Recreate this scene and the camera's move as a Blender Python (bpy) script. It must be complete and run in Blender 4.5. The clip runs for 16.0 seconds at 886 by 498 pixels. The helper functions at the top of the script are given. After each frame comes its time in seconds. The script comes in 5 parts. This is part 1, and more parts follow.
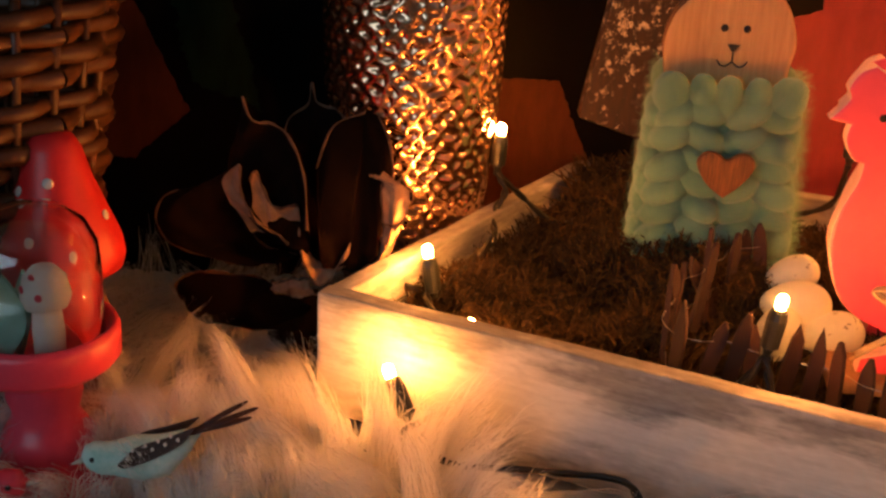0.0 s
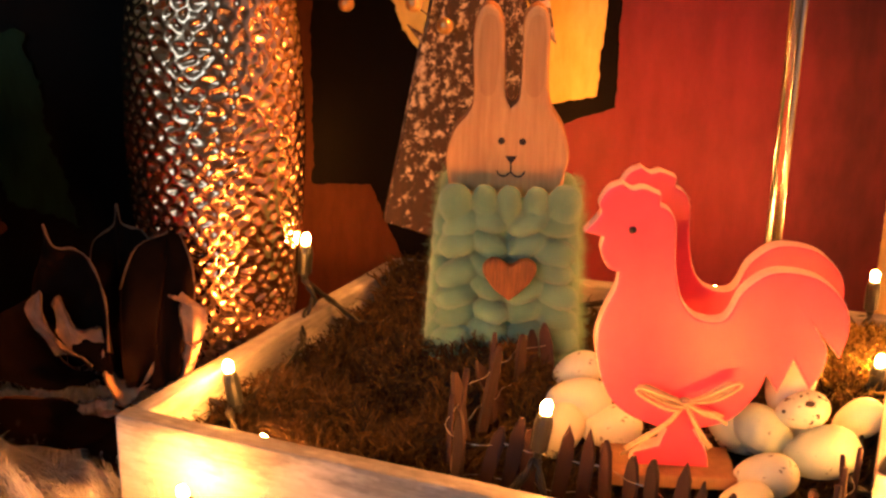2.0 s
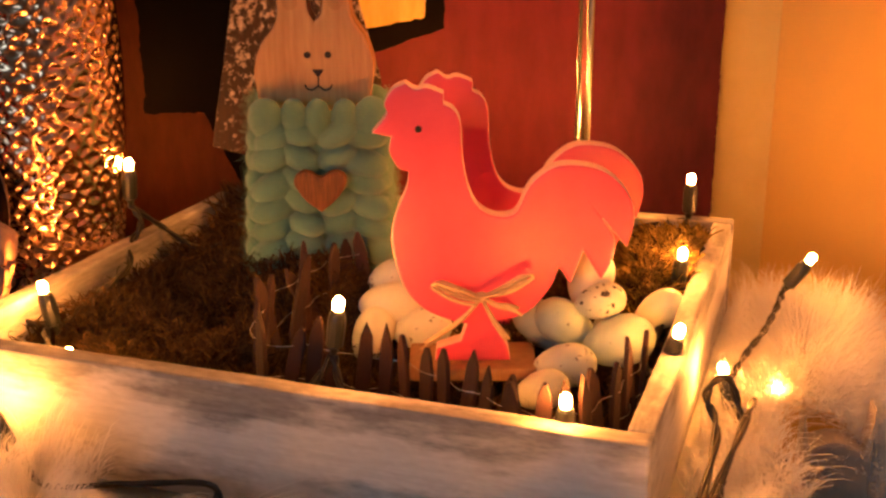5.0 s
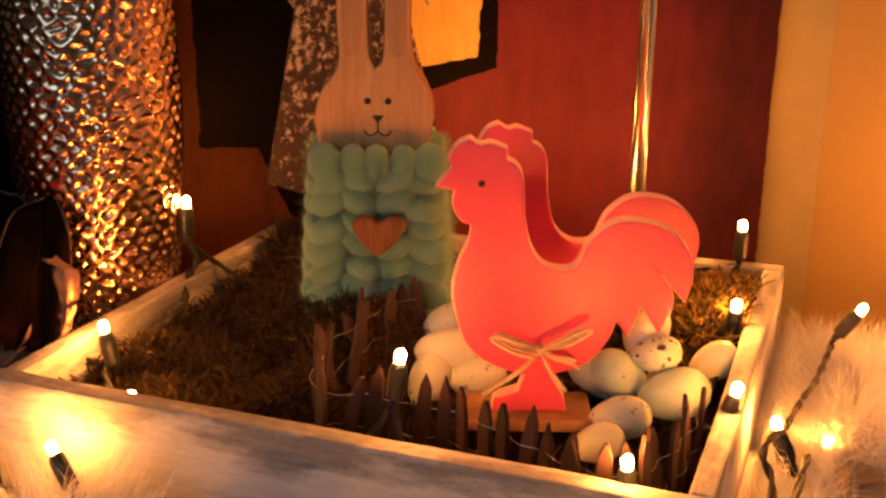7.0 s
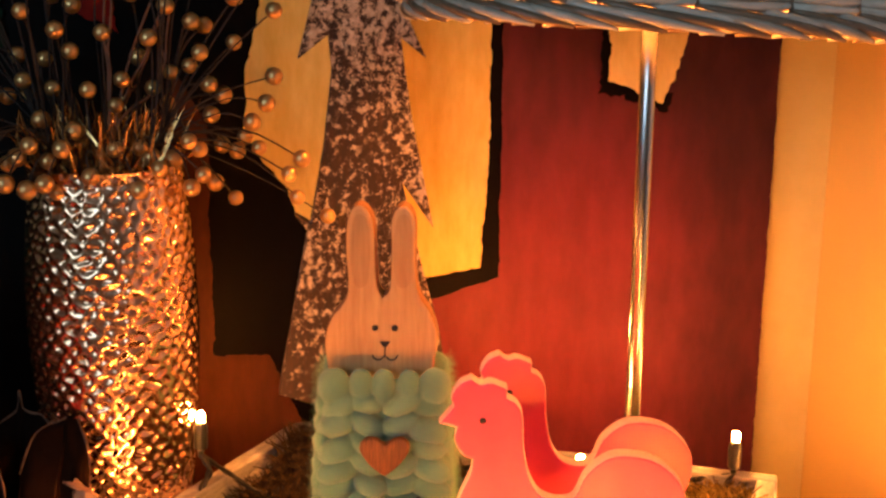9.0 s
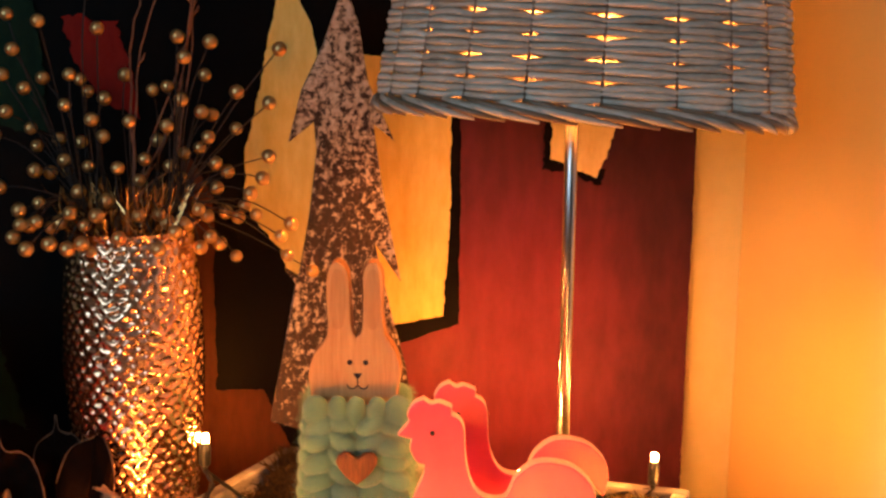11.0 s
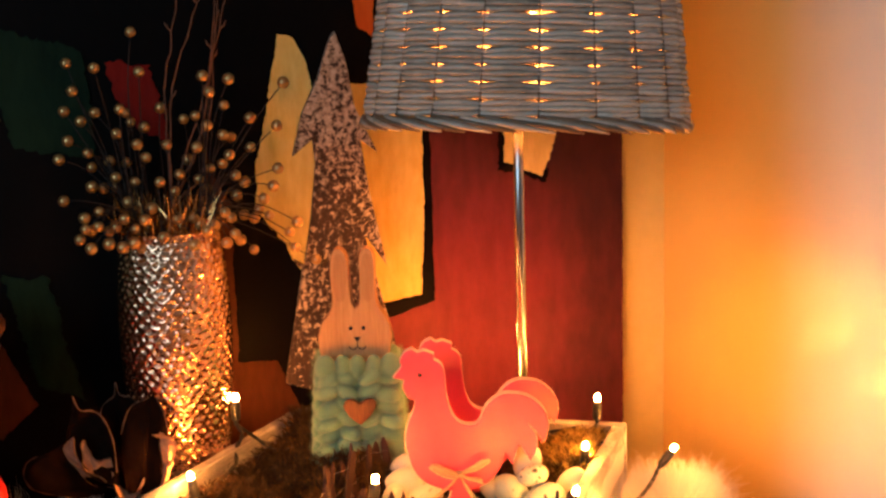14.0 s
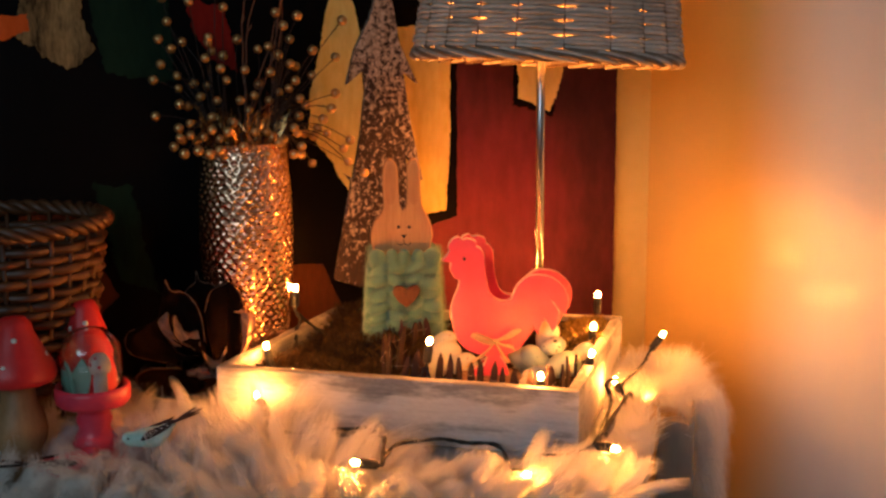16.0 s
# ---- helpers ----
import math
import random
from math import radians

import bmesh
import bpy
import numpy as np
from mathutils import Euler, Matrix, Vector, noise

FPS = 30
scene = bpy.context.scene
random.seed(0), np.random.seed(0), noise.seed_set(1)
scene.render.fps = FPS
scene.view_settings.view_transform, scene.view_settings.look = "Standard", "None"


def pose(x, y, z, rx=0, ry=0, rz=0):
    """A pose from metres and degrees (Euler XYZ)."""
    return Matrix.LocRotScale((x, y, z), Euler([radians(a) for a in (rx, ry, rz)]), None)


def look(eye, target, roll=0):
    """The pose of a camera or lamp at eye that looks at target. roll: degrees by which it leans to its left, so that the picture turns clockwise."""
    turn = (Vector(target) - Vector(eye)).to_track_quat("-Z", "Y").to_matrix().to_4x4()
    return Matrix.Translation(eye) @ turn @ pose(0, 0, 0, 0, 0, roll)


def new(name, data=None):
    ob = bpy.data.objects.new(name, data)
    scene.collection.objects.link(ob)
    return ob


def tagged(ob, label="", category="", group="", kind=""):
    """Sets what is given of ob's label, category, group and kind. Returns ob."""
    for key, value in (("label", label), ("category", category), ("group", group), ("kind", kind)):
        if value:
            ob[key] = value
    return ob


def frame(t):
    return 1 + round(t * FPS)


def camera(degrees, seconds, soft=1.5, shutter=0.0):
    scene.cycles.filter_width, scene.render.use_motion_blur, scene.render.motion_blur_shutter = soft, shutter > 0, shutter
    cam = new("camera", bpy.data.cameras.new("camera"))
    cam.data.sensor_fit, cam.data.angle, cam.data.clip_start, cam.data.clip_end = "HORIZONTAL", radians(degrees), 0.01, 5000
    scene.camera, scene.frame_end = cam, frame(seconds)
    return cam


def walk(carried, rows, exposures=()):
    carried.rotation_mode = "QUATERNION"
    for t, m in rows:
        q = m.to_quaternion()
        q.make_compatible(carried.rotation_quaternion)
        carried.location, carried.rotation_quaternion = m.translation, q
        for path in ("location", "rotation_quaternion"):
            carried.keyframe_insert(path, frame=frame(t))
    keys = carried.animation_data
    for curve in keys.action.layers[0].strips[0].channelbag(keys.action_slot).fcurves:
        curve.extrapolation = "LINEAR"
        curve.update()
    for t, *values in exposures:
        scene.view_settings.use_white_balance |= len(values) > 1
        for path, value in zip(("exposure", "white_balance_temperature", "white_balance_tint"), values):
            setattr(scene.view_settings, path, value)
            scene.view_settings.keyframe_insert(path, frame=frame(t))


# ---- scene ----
cam = camera(40.0, 16.0, soft=2.6)
PATH = [
    (0, (0.041, 0.025, 0.331), (-0.822, 1.68, -0.387), 2.4),
    (0.5, (0.056, 0.03, 0.345), (-0.792, 1.703, -0.35), 1.7),
    (1, (0.07, 0.035, 0.353), (-0.762, 1.734, -0.293), 1.6),
    (1.5, (0.082, 0.035, 0.36), (-0.693, 1.767, -0.27), 1.8),
    (2, (0.099, 0.035, 0.37), (-0.641, 1.783, -0.26), 1.2),
    (2.5, (0.113, 0.035, 0.375), (-0.598, 1.806, -0.224), 0.8),
    (3, (0.139, 0.036, 0.371), (-0.528, 1.828, -0.216), 0.2),
    (3.5, (0.159, 0.037, 0.368), (-0.496, 1.833, -0.219), -0.2),
    (4, (0.17, 0.038, 0.357), (-0.466, 1.833, -0.253), -0.4),
    (4.5, (0.174, 0.04, 0.346), (-0.464, 1.82, -0.304), -0.1),
    (4.7, (0.174, 0.04, 0.345), (-0.468, 1.81, -0.328), -0.3),
    (6.8, (0.153, 0.037, 0.368), (-0.517, 1.788, -0.329), 0.3),
    (7, (0.153, 0.036, 0.371), (-0.522, 1.792, -0.308), 0.5),
    (7.5, (0.153, 0.032, 0.387), (-0.527, 1.803, -0.245), 0.8),
    (8, (0.156, 0.027, 0.399), (-0.536, 1.818, -0.16), 0.6),
    (8.5, (0.158, 0.026, 0.417), (-0.548, 1.824, -0.101), 0.3),
    (9, (0.161, 0.02, 0.433), (-0.549, 1.828, -0.044), 0.4),
    (9.5, (0.164, 0.013, 0.441), (-0.545, 1.834, 0.012), 0.7),
    (9.7, (0.168, 0.007, 0.44), (-0.537, 1.833, 0.031), 1.0),
    (11.8, (0.294, -0.178, 0.491), (-0.429, 1.65, 0.119), 0.2),
    (12, (0.305, -0.183, 0.497), (-0.421, 1.642, 0.119), 0.3),
    (12.5, (0.356, -0.193, 0.492), (-0.437, 1.608, 0.137), 0.1),
    (13, (0.407, -0.203, 0.492), (-0.469, 1.56, 0.138), -0.3),
    (13.5, (0.375, -0.248, 0.491), (-0.466, 1.535, 0.151), -1.2),
    (14, (0.316, -0.33, 0.477), (-0.353, 1.521, 0.127), -1.7),
    (14.5, (0.283, -0.399, 0.453), (-0.292, 1.485, 0.108), -1.4),
    (15, (0.267, -0.491, 0.438), (-0.263, 1.41, 0.116), -0.5),
    (15.5, (0.291, -0.532, 0.427), (-0.258, 1.36, 0.083), -0.4),
    (16, (0.286, -0.575, 0.427), (-0.274, 1.312, 0.071), -0.3),
]
EXPOSURES = [(0.0, -0.74), (1.0, -0.58), (2.0, -0.22), (3.0, -0.22), (3.5, -0.28), (4.5, -0.68), (7.0, -0.92), (8.0, -0.45), (9.0, -0.05), (12.0, 0.02), (14.0, -0.1), (15.0, -0.38), (16.0, -0.6)]
walk(cam, [(t, look(eye, target, roll)) for t, eye, target, roll in PATH], EXPOSURES)

# ---------------------------------------------------------------- light of the room
WARM = (1.0, 0.46, 0.12)
world = bpy.data.worlds.new("room_air")
scene.world = world
world.use_nodes = True
world.node_tree.nodes["Background"].inputs[0].default_value = (0.5, 0.55, 0.65, 1)
world.node_tree.nodes["Background"].inputs[1].default_value = 0.006


def area_lamp(name, m, w, h, watts, colour):
    d = bpy.data.lights.new(name, "AREA")
    d.shape, d.size, d.size_y, d.energy, d.color = "RECTANGLE", w, h, watts, colour
    ob = new(name, d)
    ob.matrix_world = m
    return ob


# dim evening window on the wall behind the camera
area_lamp("window_light", look((-0.3, -2.38, 0.95), (-0.05, 0.6, 0.1)), 1.7, 1.1, 27.0, (0.58, 0.82, 1.0))
LED_POWER = 1650.0
LAMP_POWER = 430.0

# ---------------------------------------------------------------- small helpers


def part(name, bm, material, parent=None, label=""):
    """One mesh object out of a bmesh, under a thing or a part."""
    me = bpy.data.meshes.new(name)
    bm.to_mesh(me)
    bm.free()
    me.materials.append(material)
    ob = new(name, me)
    if parent is not None:
        ob.parent = parent
    if label:
        tagged(ob, label)
    return ob


def smooth(ob):
    for p in ob.data.polygons:
        p.use_smooth = True
    return ob


def piece(name, me, parent, m):
    """A further object on a mesh that is there already."""
    ob = new(name, me)
    ob.parent = parent
    ob.matrix_basis = m
    return ob


def empty(name, m, label, category, group="", kind=""):
    ob = new(name)
    ob.matrix_basis = m
    ob.empty_display_size = 0.02
    return tagged(ob, label, category, group, kind)


def raw(name, verts, faces, material, parent=None, label=""):
    me = bpy.data.meshes.new(name)
    me.from_pydata(verts, [], faces)
    me.update()
    me.materials.append(material)
    ob = new(name, me)
    if parent is not None:
        ob.parent = parent
    if label:
        tagged(ob, label)
    return ob


def box(bm, x0, x1, y0, y1, z0, z1, bevel=0.0):
    m = Matrix.LocRotScale(((x0 + x1) / 2, (y0 + y1) / 2, (z0 + z1) / 2), None, (x1 - x0, y1 - y0, z1 - z0))
    r = bmesh.ops.create_cube(bm, size=1, matrix=m)
    if bevel:
        es = list({e for v in r["verts"] for e in v.link_edges})
        bmesh.ops.bevel(bm, geom=es, offset=bevel, segments=2, affect="EDGES", profile=0.6)
    return bm


def lathe(profile, n=32):
    """A turned body out of (radius, height) pairs."""
    bm = bmesh.new()
    rings = []
    for r, z in profile:
        if r < 1e-6:
            rings.append([bm.verts.new((0, 0, z))])
        else:
            rings.append([bm.verts.new((r * math.cos(2 * math.pi * k / n), r * math.sin(2 * math.pi * k / n), z)) for k in range(n)])
    for a, b in zip(rings, rings[1:]):
        for k in range(n):
            q = [a[k % len(a)], a[(k + 1) % len(a)], b[(k + 1) % len(b)], b[k % len(b)]]
            q = list(dict.fromkeys(q))
            if len(q) > 2:
                bm.faces.new(q)
    return bm


def tube(bm, pts, radius, n=8, ends=True):
    """A round rod along a line of points; radius is one number or one for each point."""
    pts = [Vector(p) for p in pts]
    rad = radius if isinstance(radius, (list, tuple)) else [radius] * len(pts)
    d = (pts[1] - pts[0]).normalized()
    side = d.orthogonal().normalized()
    rings = []
    for i, p in enumerate(pts):
        a, b = pts[max(0, i - 1)], pts[min(len(pts) - 1, i + 1)]
        d = (b - a).normalized()
        side = (side - d * side.dot(d)).normalized()
        other = d.cross(side)
        rings.append([bm.verts.new(p + rad[i] * (math.cos(2 * math.pi * k / n) * side + math.sin(2 * math.pi * k / n) * other)) for k in range(n)])
    for a, b in zip(rings, rings[1:]):
        for k in range(n):
            bm.faces.new((a[k], a[(k + 1) % n], b[(k + 1) % n], b[k]))
    if ends:
        bm.faces.new(rings[0][::-1])
        bm.faces.new(rings[-1])
    return bm


def flow(pts, steps=6, closed=False):
    """A smooth line through points."""
    pts = [Vector(p) for p in pts]
    n = len(pts)
    out = []
    for i in range(n if closed else n - 1):
        if closed:
            p0, p1, p2, p3 = pts[i - 1], pts[i], pts[(i + 1) % n], pts[(i + 2) % n]
        else:
            p0, p1, p2, p3 = pts[max(0, i - 1)], pts[i], pts[i + 1], pts[min(n - 1, i + 2)]
        for s in range(steps):
            t = s / steps
            out.append(0.5 * (2 * p1 + (p2 - p0) * t + (2 * p0 - 5 * p1 + 4 * p2 - p3) * t * t + (3 * p1 - p0 - 3 * p2 + p3) * t ** 3))
    if not closed:
        out.append(pts[-1])
    return out


def rounded(outline, sharp=60, steps=4):
    """Smooths a closed outline, but keeps the corners that turn by more than sharp degrees."""
    pts = [Vector((x, 0, z)) for x, z in outline]
    n = len(pts)
    out = []
    hard = []
    for i in range(n):
        a, b = (pts[i] - pts[i - 1]).normalized(), (pts[(i + 1) % n] - pts[i]).normalized()
        hard.append(a.angle(b) > radians(sharp))
    for i in range(n):
        j = (i + 1) % n
        p1, p2 = pts[i], pts[j]
        p0 = p1 - (p2 - p1) if hard[i] else pts[i - 1]
        p3 = p2 + (p2 - p1) if hard[j] else pts[(i + 2) % n]
        for s in range(steps):
            t = s / steps
            out.append(0.5 * (2 * p1 + (p2 - p0) * t + (2 * p0 - 5 * p1 + 4 * p2 - p3) * t * t + (3 * p1 - p0 - 3 * p2 + p3) * t ** 3))
    return [(p.x, p.z) for p in out]


def slab(outline, thick, bevel=0.0015, at=0.0):
    """A board cut to an outline in the x-z plane, its front at y = at, with softened edges."""
    bm = bmesh.new()
    front = [bm.verts.new((x, at, z)) for x, z in outline]
    f = bm.faces.new(front)
    r = bmesh.ops.extrude_face_region(bm, geom=[f])
    new_v = [v for v in r["geom"] if isinstance(v, bmesh.types.BMVert)]
    bmesh.ops.translate(bm, verts=new_v, vec=(0, thick, 0))
    bmesh.ops.recalc_face_normals(bm, faces=bm.faces)
    if bevel:
        rim = [e for e in bm.edges if abs(e.verts[0].co.y - e.verts[1].co.y) < 1e-7]
        bmesh.ops.bevel(bm, geom=rim, offset=bevel, segments=2, affect="EDGES", profile=0.6)
    return bm


def strands(name, roots, tips, bends, width, material, parent=None, label=""):
    """Thin tapering hairs as ribbons, all in one mesh."""
    roots, tips, bends = (np.asarray(a, float) for a in (roots, tips, bends))
    n = len(roots)
    mid1 = roots + (tips - roots) * 0.4 + bends
    mid2 = roots + (tips - roots) * 0.75 + bends * 0.8
    d = tips - roots
    ang = np.random.rand(n) * 2 * np.pi
    rnd = np.stack([np.cos(ang), np.sin(ang), np.random.randn(n) * 0.5], 1)
    side = np.cross(d, rnd)
    side /= np.linalg.norm(side, axis=1)[:, None] + 1e-12
    w = (np.asarray(width) * np.ones(n))[:, None]
    v = np.stack([roots - side * w, roots + side * w, mid1 - side * w * 0.8, mid1 + side * w * 0.8, mid2 - side * w * 0.5, mid2 + side * w * 0.5, tips], 1).reshape(-1, 3)
    base = np.arange(n)[:, None] * 7
    quads = np.concatenate([base + np.array([[0, 1, 3, 2]]), base + np.array([[2, 3, 5, 4]])]).tolist()
    tris = (base + np.array([[4, 5, 6]])).tolist()
    ob = raw(name, v.tolist(), quads + tris, material, parent, label)
    return ob


# ---------------------------------------------------------------- materials


def mat(name, rough=0.6, metal=0.0):
    m = bpy.data.materials.new(name)
    m.use_nodes = True
    b = m.node_tree.nodes["Principled BSDF"]
    b.inputs["Roughness"].default_value, b.inputs["Metallic"].default_value = rough, metal
    return m, m.node_tree, b


def tex(nt, kind="noise", scale=50.0, detail=6.0, stretch=(1, 1, 1), coord="Object", rough=0.55):
    tc = nt.nodes.new("ShaderNodeTexCoord")
    mp = nt.nodes.new("ShaderNodeMapping")
    mp.inputs["Scale"].default_value = stretch
    nt.links.new(tc.outputs[coord], mp.inputs[0])
    if kind == "noise":
        t = nt.nodes.new("ShaderNodeTexNoise")
        t.inputs["Detail"].default_value, t.inputs["Roughness"].default_value = detail, rough
    elif kind == "voronoi":
        t = nt.nodes.new("ShaderNodeTexVoronoi")
    else:
        t = nt.nodes.new("ShaderNodeTexWave")
        t.inputs["Distortion"].default_value, t.inputs["Detail"].default_value = 4.0, detail
    t.inputs["Scale"].default_value = scale
    nt.links.new(mp.outputs[0], t.inputs["Vector"])
    return t.outputs["Distance"] if kind == "voronoi" else t.outputs[0]


def ramp(nt, fac, stops):
    r = nt.nodes.new("ShaderNodeValToRGB")
    e = r.color_ramp.elements
    while len(e) < len(stops):
        e.new(0.5)
    for el, (p, c) in zip(e, stops):
        el.position, el.color = p, (*c, 1)
    nt.links.new(fac, r.inputs[0])
    return r.outputs[0]


def mix(nt, fac, a, b, how="MIX"):
    m = nt.nodes.new("ShaderNodeMix")
    m.data_type, m.blend_type = "RGBA", how
    for i, v in ((0, fac), (6, a), (7, b)):
        if isinstance(v, (int, float)):
            m.inputs[i].default_value = v
        elif isinstance(v, tuple):
            m.inputs[i].default_value = (*v, 1)
        else:
            nt.links.new(v, m.inputs[i])
    return m.outputs[2]


def bump(nt, b, height, strength=0.3, dist=0.001):
    n = nt.nodes.new("ShaderNodeBump")
    n.inputs["Strength"].default_value, n.inputs["Distance"].default_value = strength, dist
    nt.links.new(height, n.inputs["Height"])
    nt.links.new(n.outputs[0], b.inputs["Normal"])


def grained(name, dark, light, scale=60, stretch=(1, 1, 1), rough=0.6, relief=0.3, dist=0.0006, metal=0.0, spots=None, coat=0.0, sheen=0.0, vary=0.0, spec=0.5):
    """A surface between two colours, with broad patches and a fine grain."""
    m, nt, b = mat(name, rough, metal)
    broad = tex(nt, "noise", scale * 0.22, 3, stretch)
    fine = tex(nt, "noise", scale * 2.2, 8, stretch, rough=0.65)
    f = mix(nt, 0.5, broad, fine)
    c = ramp(nt, f, [(0.36, dark), (0.64, light)])
    if spots:
        s = tex(nt, "noise", spots[0], 4)
        c = mix(nt, ramp(nt, s, [(spots[1], (0, 0, 0)), (spots[1] + 0.04, (1, 1, 1))]), c, spots[2])
    if vary:
        oi = nt.nodes.new("ShaderNodeObjectInfo")
        c = mix(nt, vary, c, ramp(nt, oi.outputs["Random"], [(0.0, dark), (1.0, light)]))
    nt.links.new(c, b.inputs["Base Color"])
    bump(nt, b, fine, relief, dist)
    b.inputs["Specular IOR Level"].default_value = spec
    if coat:
        b.inputs["Coat Weight"].default_value, b.inputs["Coat Roughness"].default_value = coat, 0.15
    if sheen:
        b.inputs["Sheen Weight"].default_value = sheen
    return m


def glow(name, colour, strength):
    m, nt, b = mat(name, 0.3)
    b.inputs["Emission Color"].default_value = (*colour, 1)
    b.inputs["Emission Strength"].default_value = strength
    b.inputs["Base Color"].default_value = (0.9, 0.8, 0.6, 1)
    return m


def clear(name, rough=0.02, tint=(1, 1, 1)):
    m, nt, b = mat(name, rough)
    b.inputs["Transmission Weight"].default_value, b.inputs["IOR"].default_value = 1.0, 1.45
    b.inputs["Base Color"].default_value = (*tint, 1)
    return m


def washed_wood():
    """White chalk paint, rubbed thin in patches and along the upper edges, grey wood under it."""
    m, nt, b = mat("white_washed_wood", 0.65)
    grain = tex(nt, "noise", 60, 8, (0.35, 3, 5), rough=0.65)
    worn = tex(nt, "noise", 14, 5, (0.8, 2, 2.6), rough=0.6)
    fine = tex(nt, "noise", 300, 4, (0.5, 1, 1.5))
    tc = nt.nodes.new("ShaderNodeTexCoord")
    sp = nt.nodes.new("ShaderNodeSeparateXYZ")
    nt.links.new(tc.outputs["Object"], sp.inputs[0])
    edge = nt.nodes.new("ShaderNodeMapRange")
    for i, v in ((1, 0.084), (2, 0.1), (3, 0.0), (4, 0.28)):
        edge.inputs[i].default_value = v
    nt.links.new(sp.outputs[2], edge.inputs[0])
    less = nt.nodes.new("ShaderNodeMath")
    less.operation = "SUBTRACT"
    nt.links.new(worn, less.inputs[0])
    rub = nt.nodes.new("ShaderNodeMath")
    rub.operation = "MULTIPLY"
    nt.links.new(edge.outputs[0], rub.inputs[0])
    nt.links.new(tex(nt, "noise", 45, 5, (0.7, 1, 2)), rub.inputs[1])
    nt.links.new(rub.outputs[0], less.inputs[1])
    wood = ramp(nt, grain, [(0.3, (0.15, 0.15, 0.15)), (0.7, (0.3, 0.295, 0.285))])
    paint = ramp(nt, grain, [(0.2, (0.5, 0.485, 0.465)), (0.6, (0.68, 0.665, 0.645))])
    c = mix(nt, ramp(nt, less.outputs[0], [(0.37, (0, 0, 0)), (0.5, (1, 1, 1))]), wood, paint)
    c = mix(nt, 0.12, c, ramp(nt, fine, [(0.35, (0.2, 0.18, 0.16)), (0.65, (0.8, 0.8, 0.78))]))
    nt.links.new(c, b.inputs["Base Color"])
    bump(nt, b, grain, 0.35, 0.0006)
    return m


def flaked(name):
    """White paint flaking off brown bark-like wood."""
    m, nt, b = mat(name, 0.75)
    n1 = tex(nt, "noise", 150, 10, (1.1, 1, 1.0), rough=0.78)
    n2 = tex(nt, "noise", 9, 3, (1, 1, 0.5))
    f = mix(nt, 0.3, n1, n2)
    brown = ramp(nt, tex(nt, "noise", 160, 4, (2, 1, 0.4)), [(0.35, (0.007, 0.0022, 0.0009)), (0.7, (0.032, 0.010, 0.0028))])
    white = ramp(nt, tex(nt, "noise", 240, 3), [(0.3, (0.28, 0.21, 0.15)), (0.7, (0.56, 0.48, 0.4))])
    tc = nt.nodes.new("ShaderNodeTexCoord")
    sp = nt.nodes.new("ShaderNodeSeparateXYZ")
    nt.links.new(tc.outputs["Object"], sp.inputs[0])
    low = nt.nodes.new("ShaderNodeMapRange")
    for i, v in ((1, 0.13), (2, 0.34), (3, -0.075), (4, 0.015)):
        low.inputs[i].default_value = v
    nt.links.new(sp.outputs[2], low.inputs[0])
    f2 = nt.nodes.new("ShaderNodeMath")
    f2.operation = "ADD"
    nt.links.new(f, f2.inputs[0])
    nt.links.new(low.outputs[0], f2.inputs[1])
    f = f2.outputs[0]
    fac = ramp(nt, f, [(0.488, (0, 0, 0)), (0.513, (1, 1, 1))])
    nt.links.new(mix(nt, fac, brown, white), b.inputs["Base Color"])
    bump(nt, b, fac, 0.6, 0.0008)
    return m


def oil_paint(name, dark, light, rough=0.55, stretch=(2.5, 2.5, 0.7)):
    return grained(name, dark, light, 26, stretch, rough, 0.35, 0.0006, spec=0.06)


def knit_wool():
    m, nt, b = mat("mint_wool", 0.95)
    fib = tex(nt, "noise", 420, 6, (1, 1, 0.35))
    broad = tex(nt, "noise", 40, 2)
    c = mix(nt, 0.45, ramp(nt, fib, [(0.3, (0.068, 0.20, 0.15)), (0.7, (0.20, 0.41, 0.32))]), ramp(nt, broad, [(0.35, (0.09, 0.23, 0.175)), (0.65, (0.20, 0.41, 0.32))]))
    nt.links.new(c, b.inputs["Base Color"])
    b.inputs["Sheen Weight"].default_value = 0.3
    bump(nt, b, fib, 0.5, 0.0008)
    return m


def hair(name, dark, light, rough=0.6, through_light=0.0):
    m, nt, b = mat(name, rough)
    g = nt.nodes.new("ShaderNodeNewGeometry")
    n = tex(nt, "noise", 25, 3)
    f = mix(nt, 0.5, g.outputs["Random Per Island"], n)
    c = ramp(nt, f, [(0.2, dark), (0.8, light)])
    nt.links.new(c, b.inputs["Base Color"])
    if through_light:
        t = nt.nodes.new("ShaderNodeBsdfTranslucent")
        nt.links.new(c, t.inputs[0])
        x = nt.nodes.new("ShaderNodeMixShader")
        x.inputs[0].default_value = through_light
        nt.links.new(b.outputs[0], x.inputs[1])
        nt.links.new(t.outputs[0], x.inputs[2])
        nt.links.new(x.outputs[0], nt.nodes["Material Output"].inputs[0])
    return m


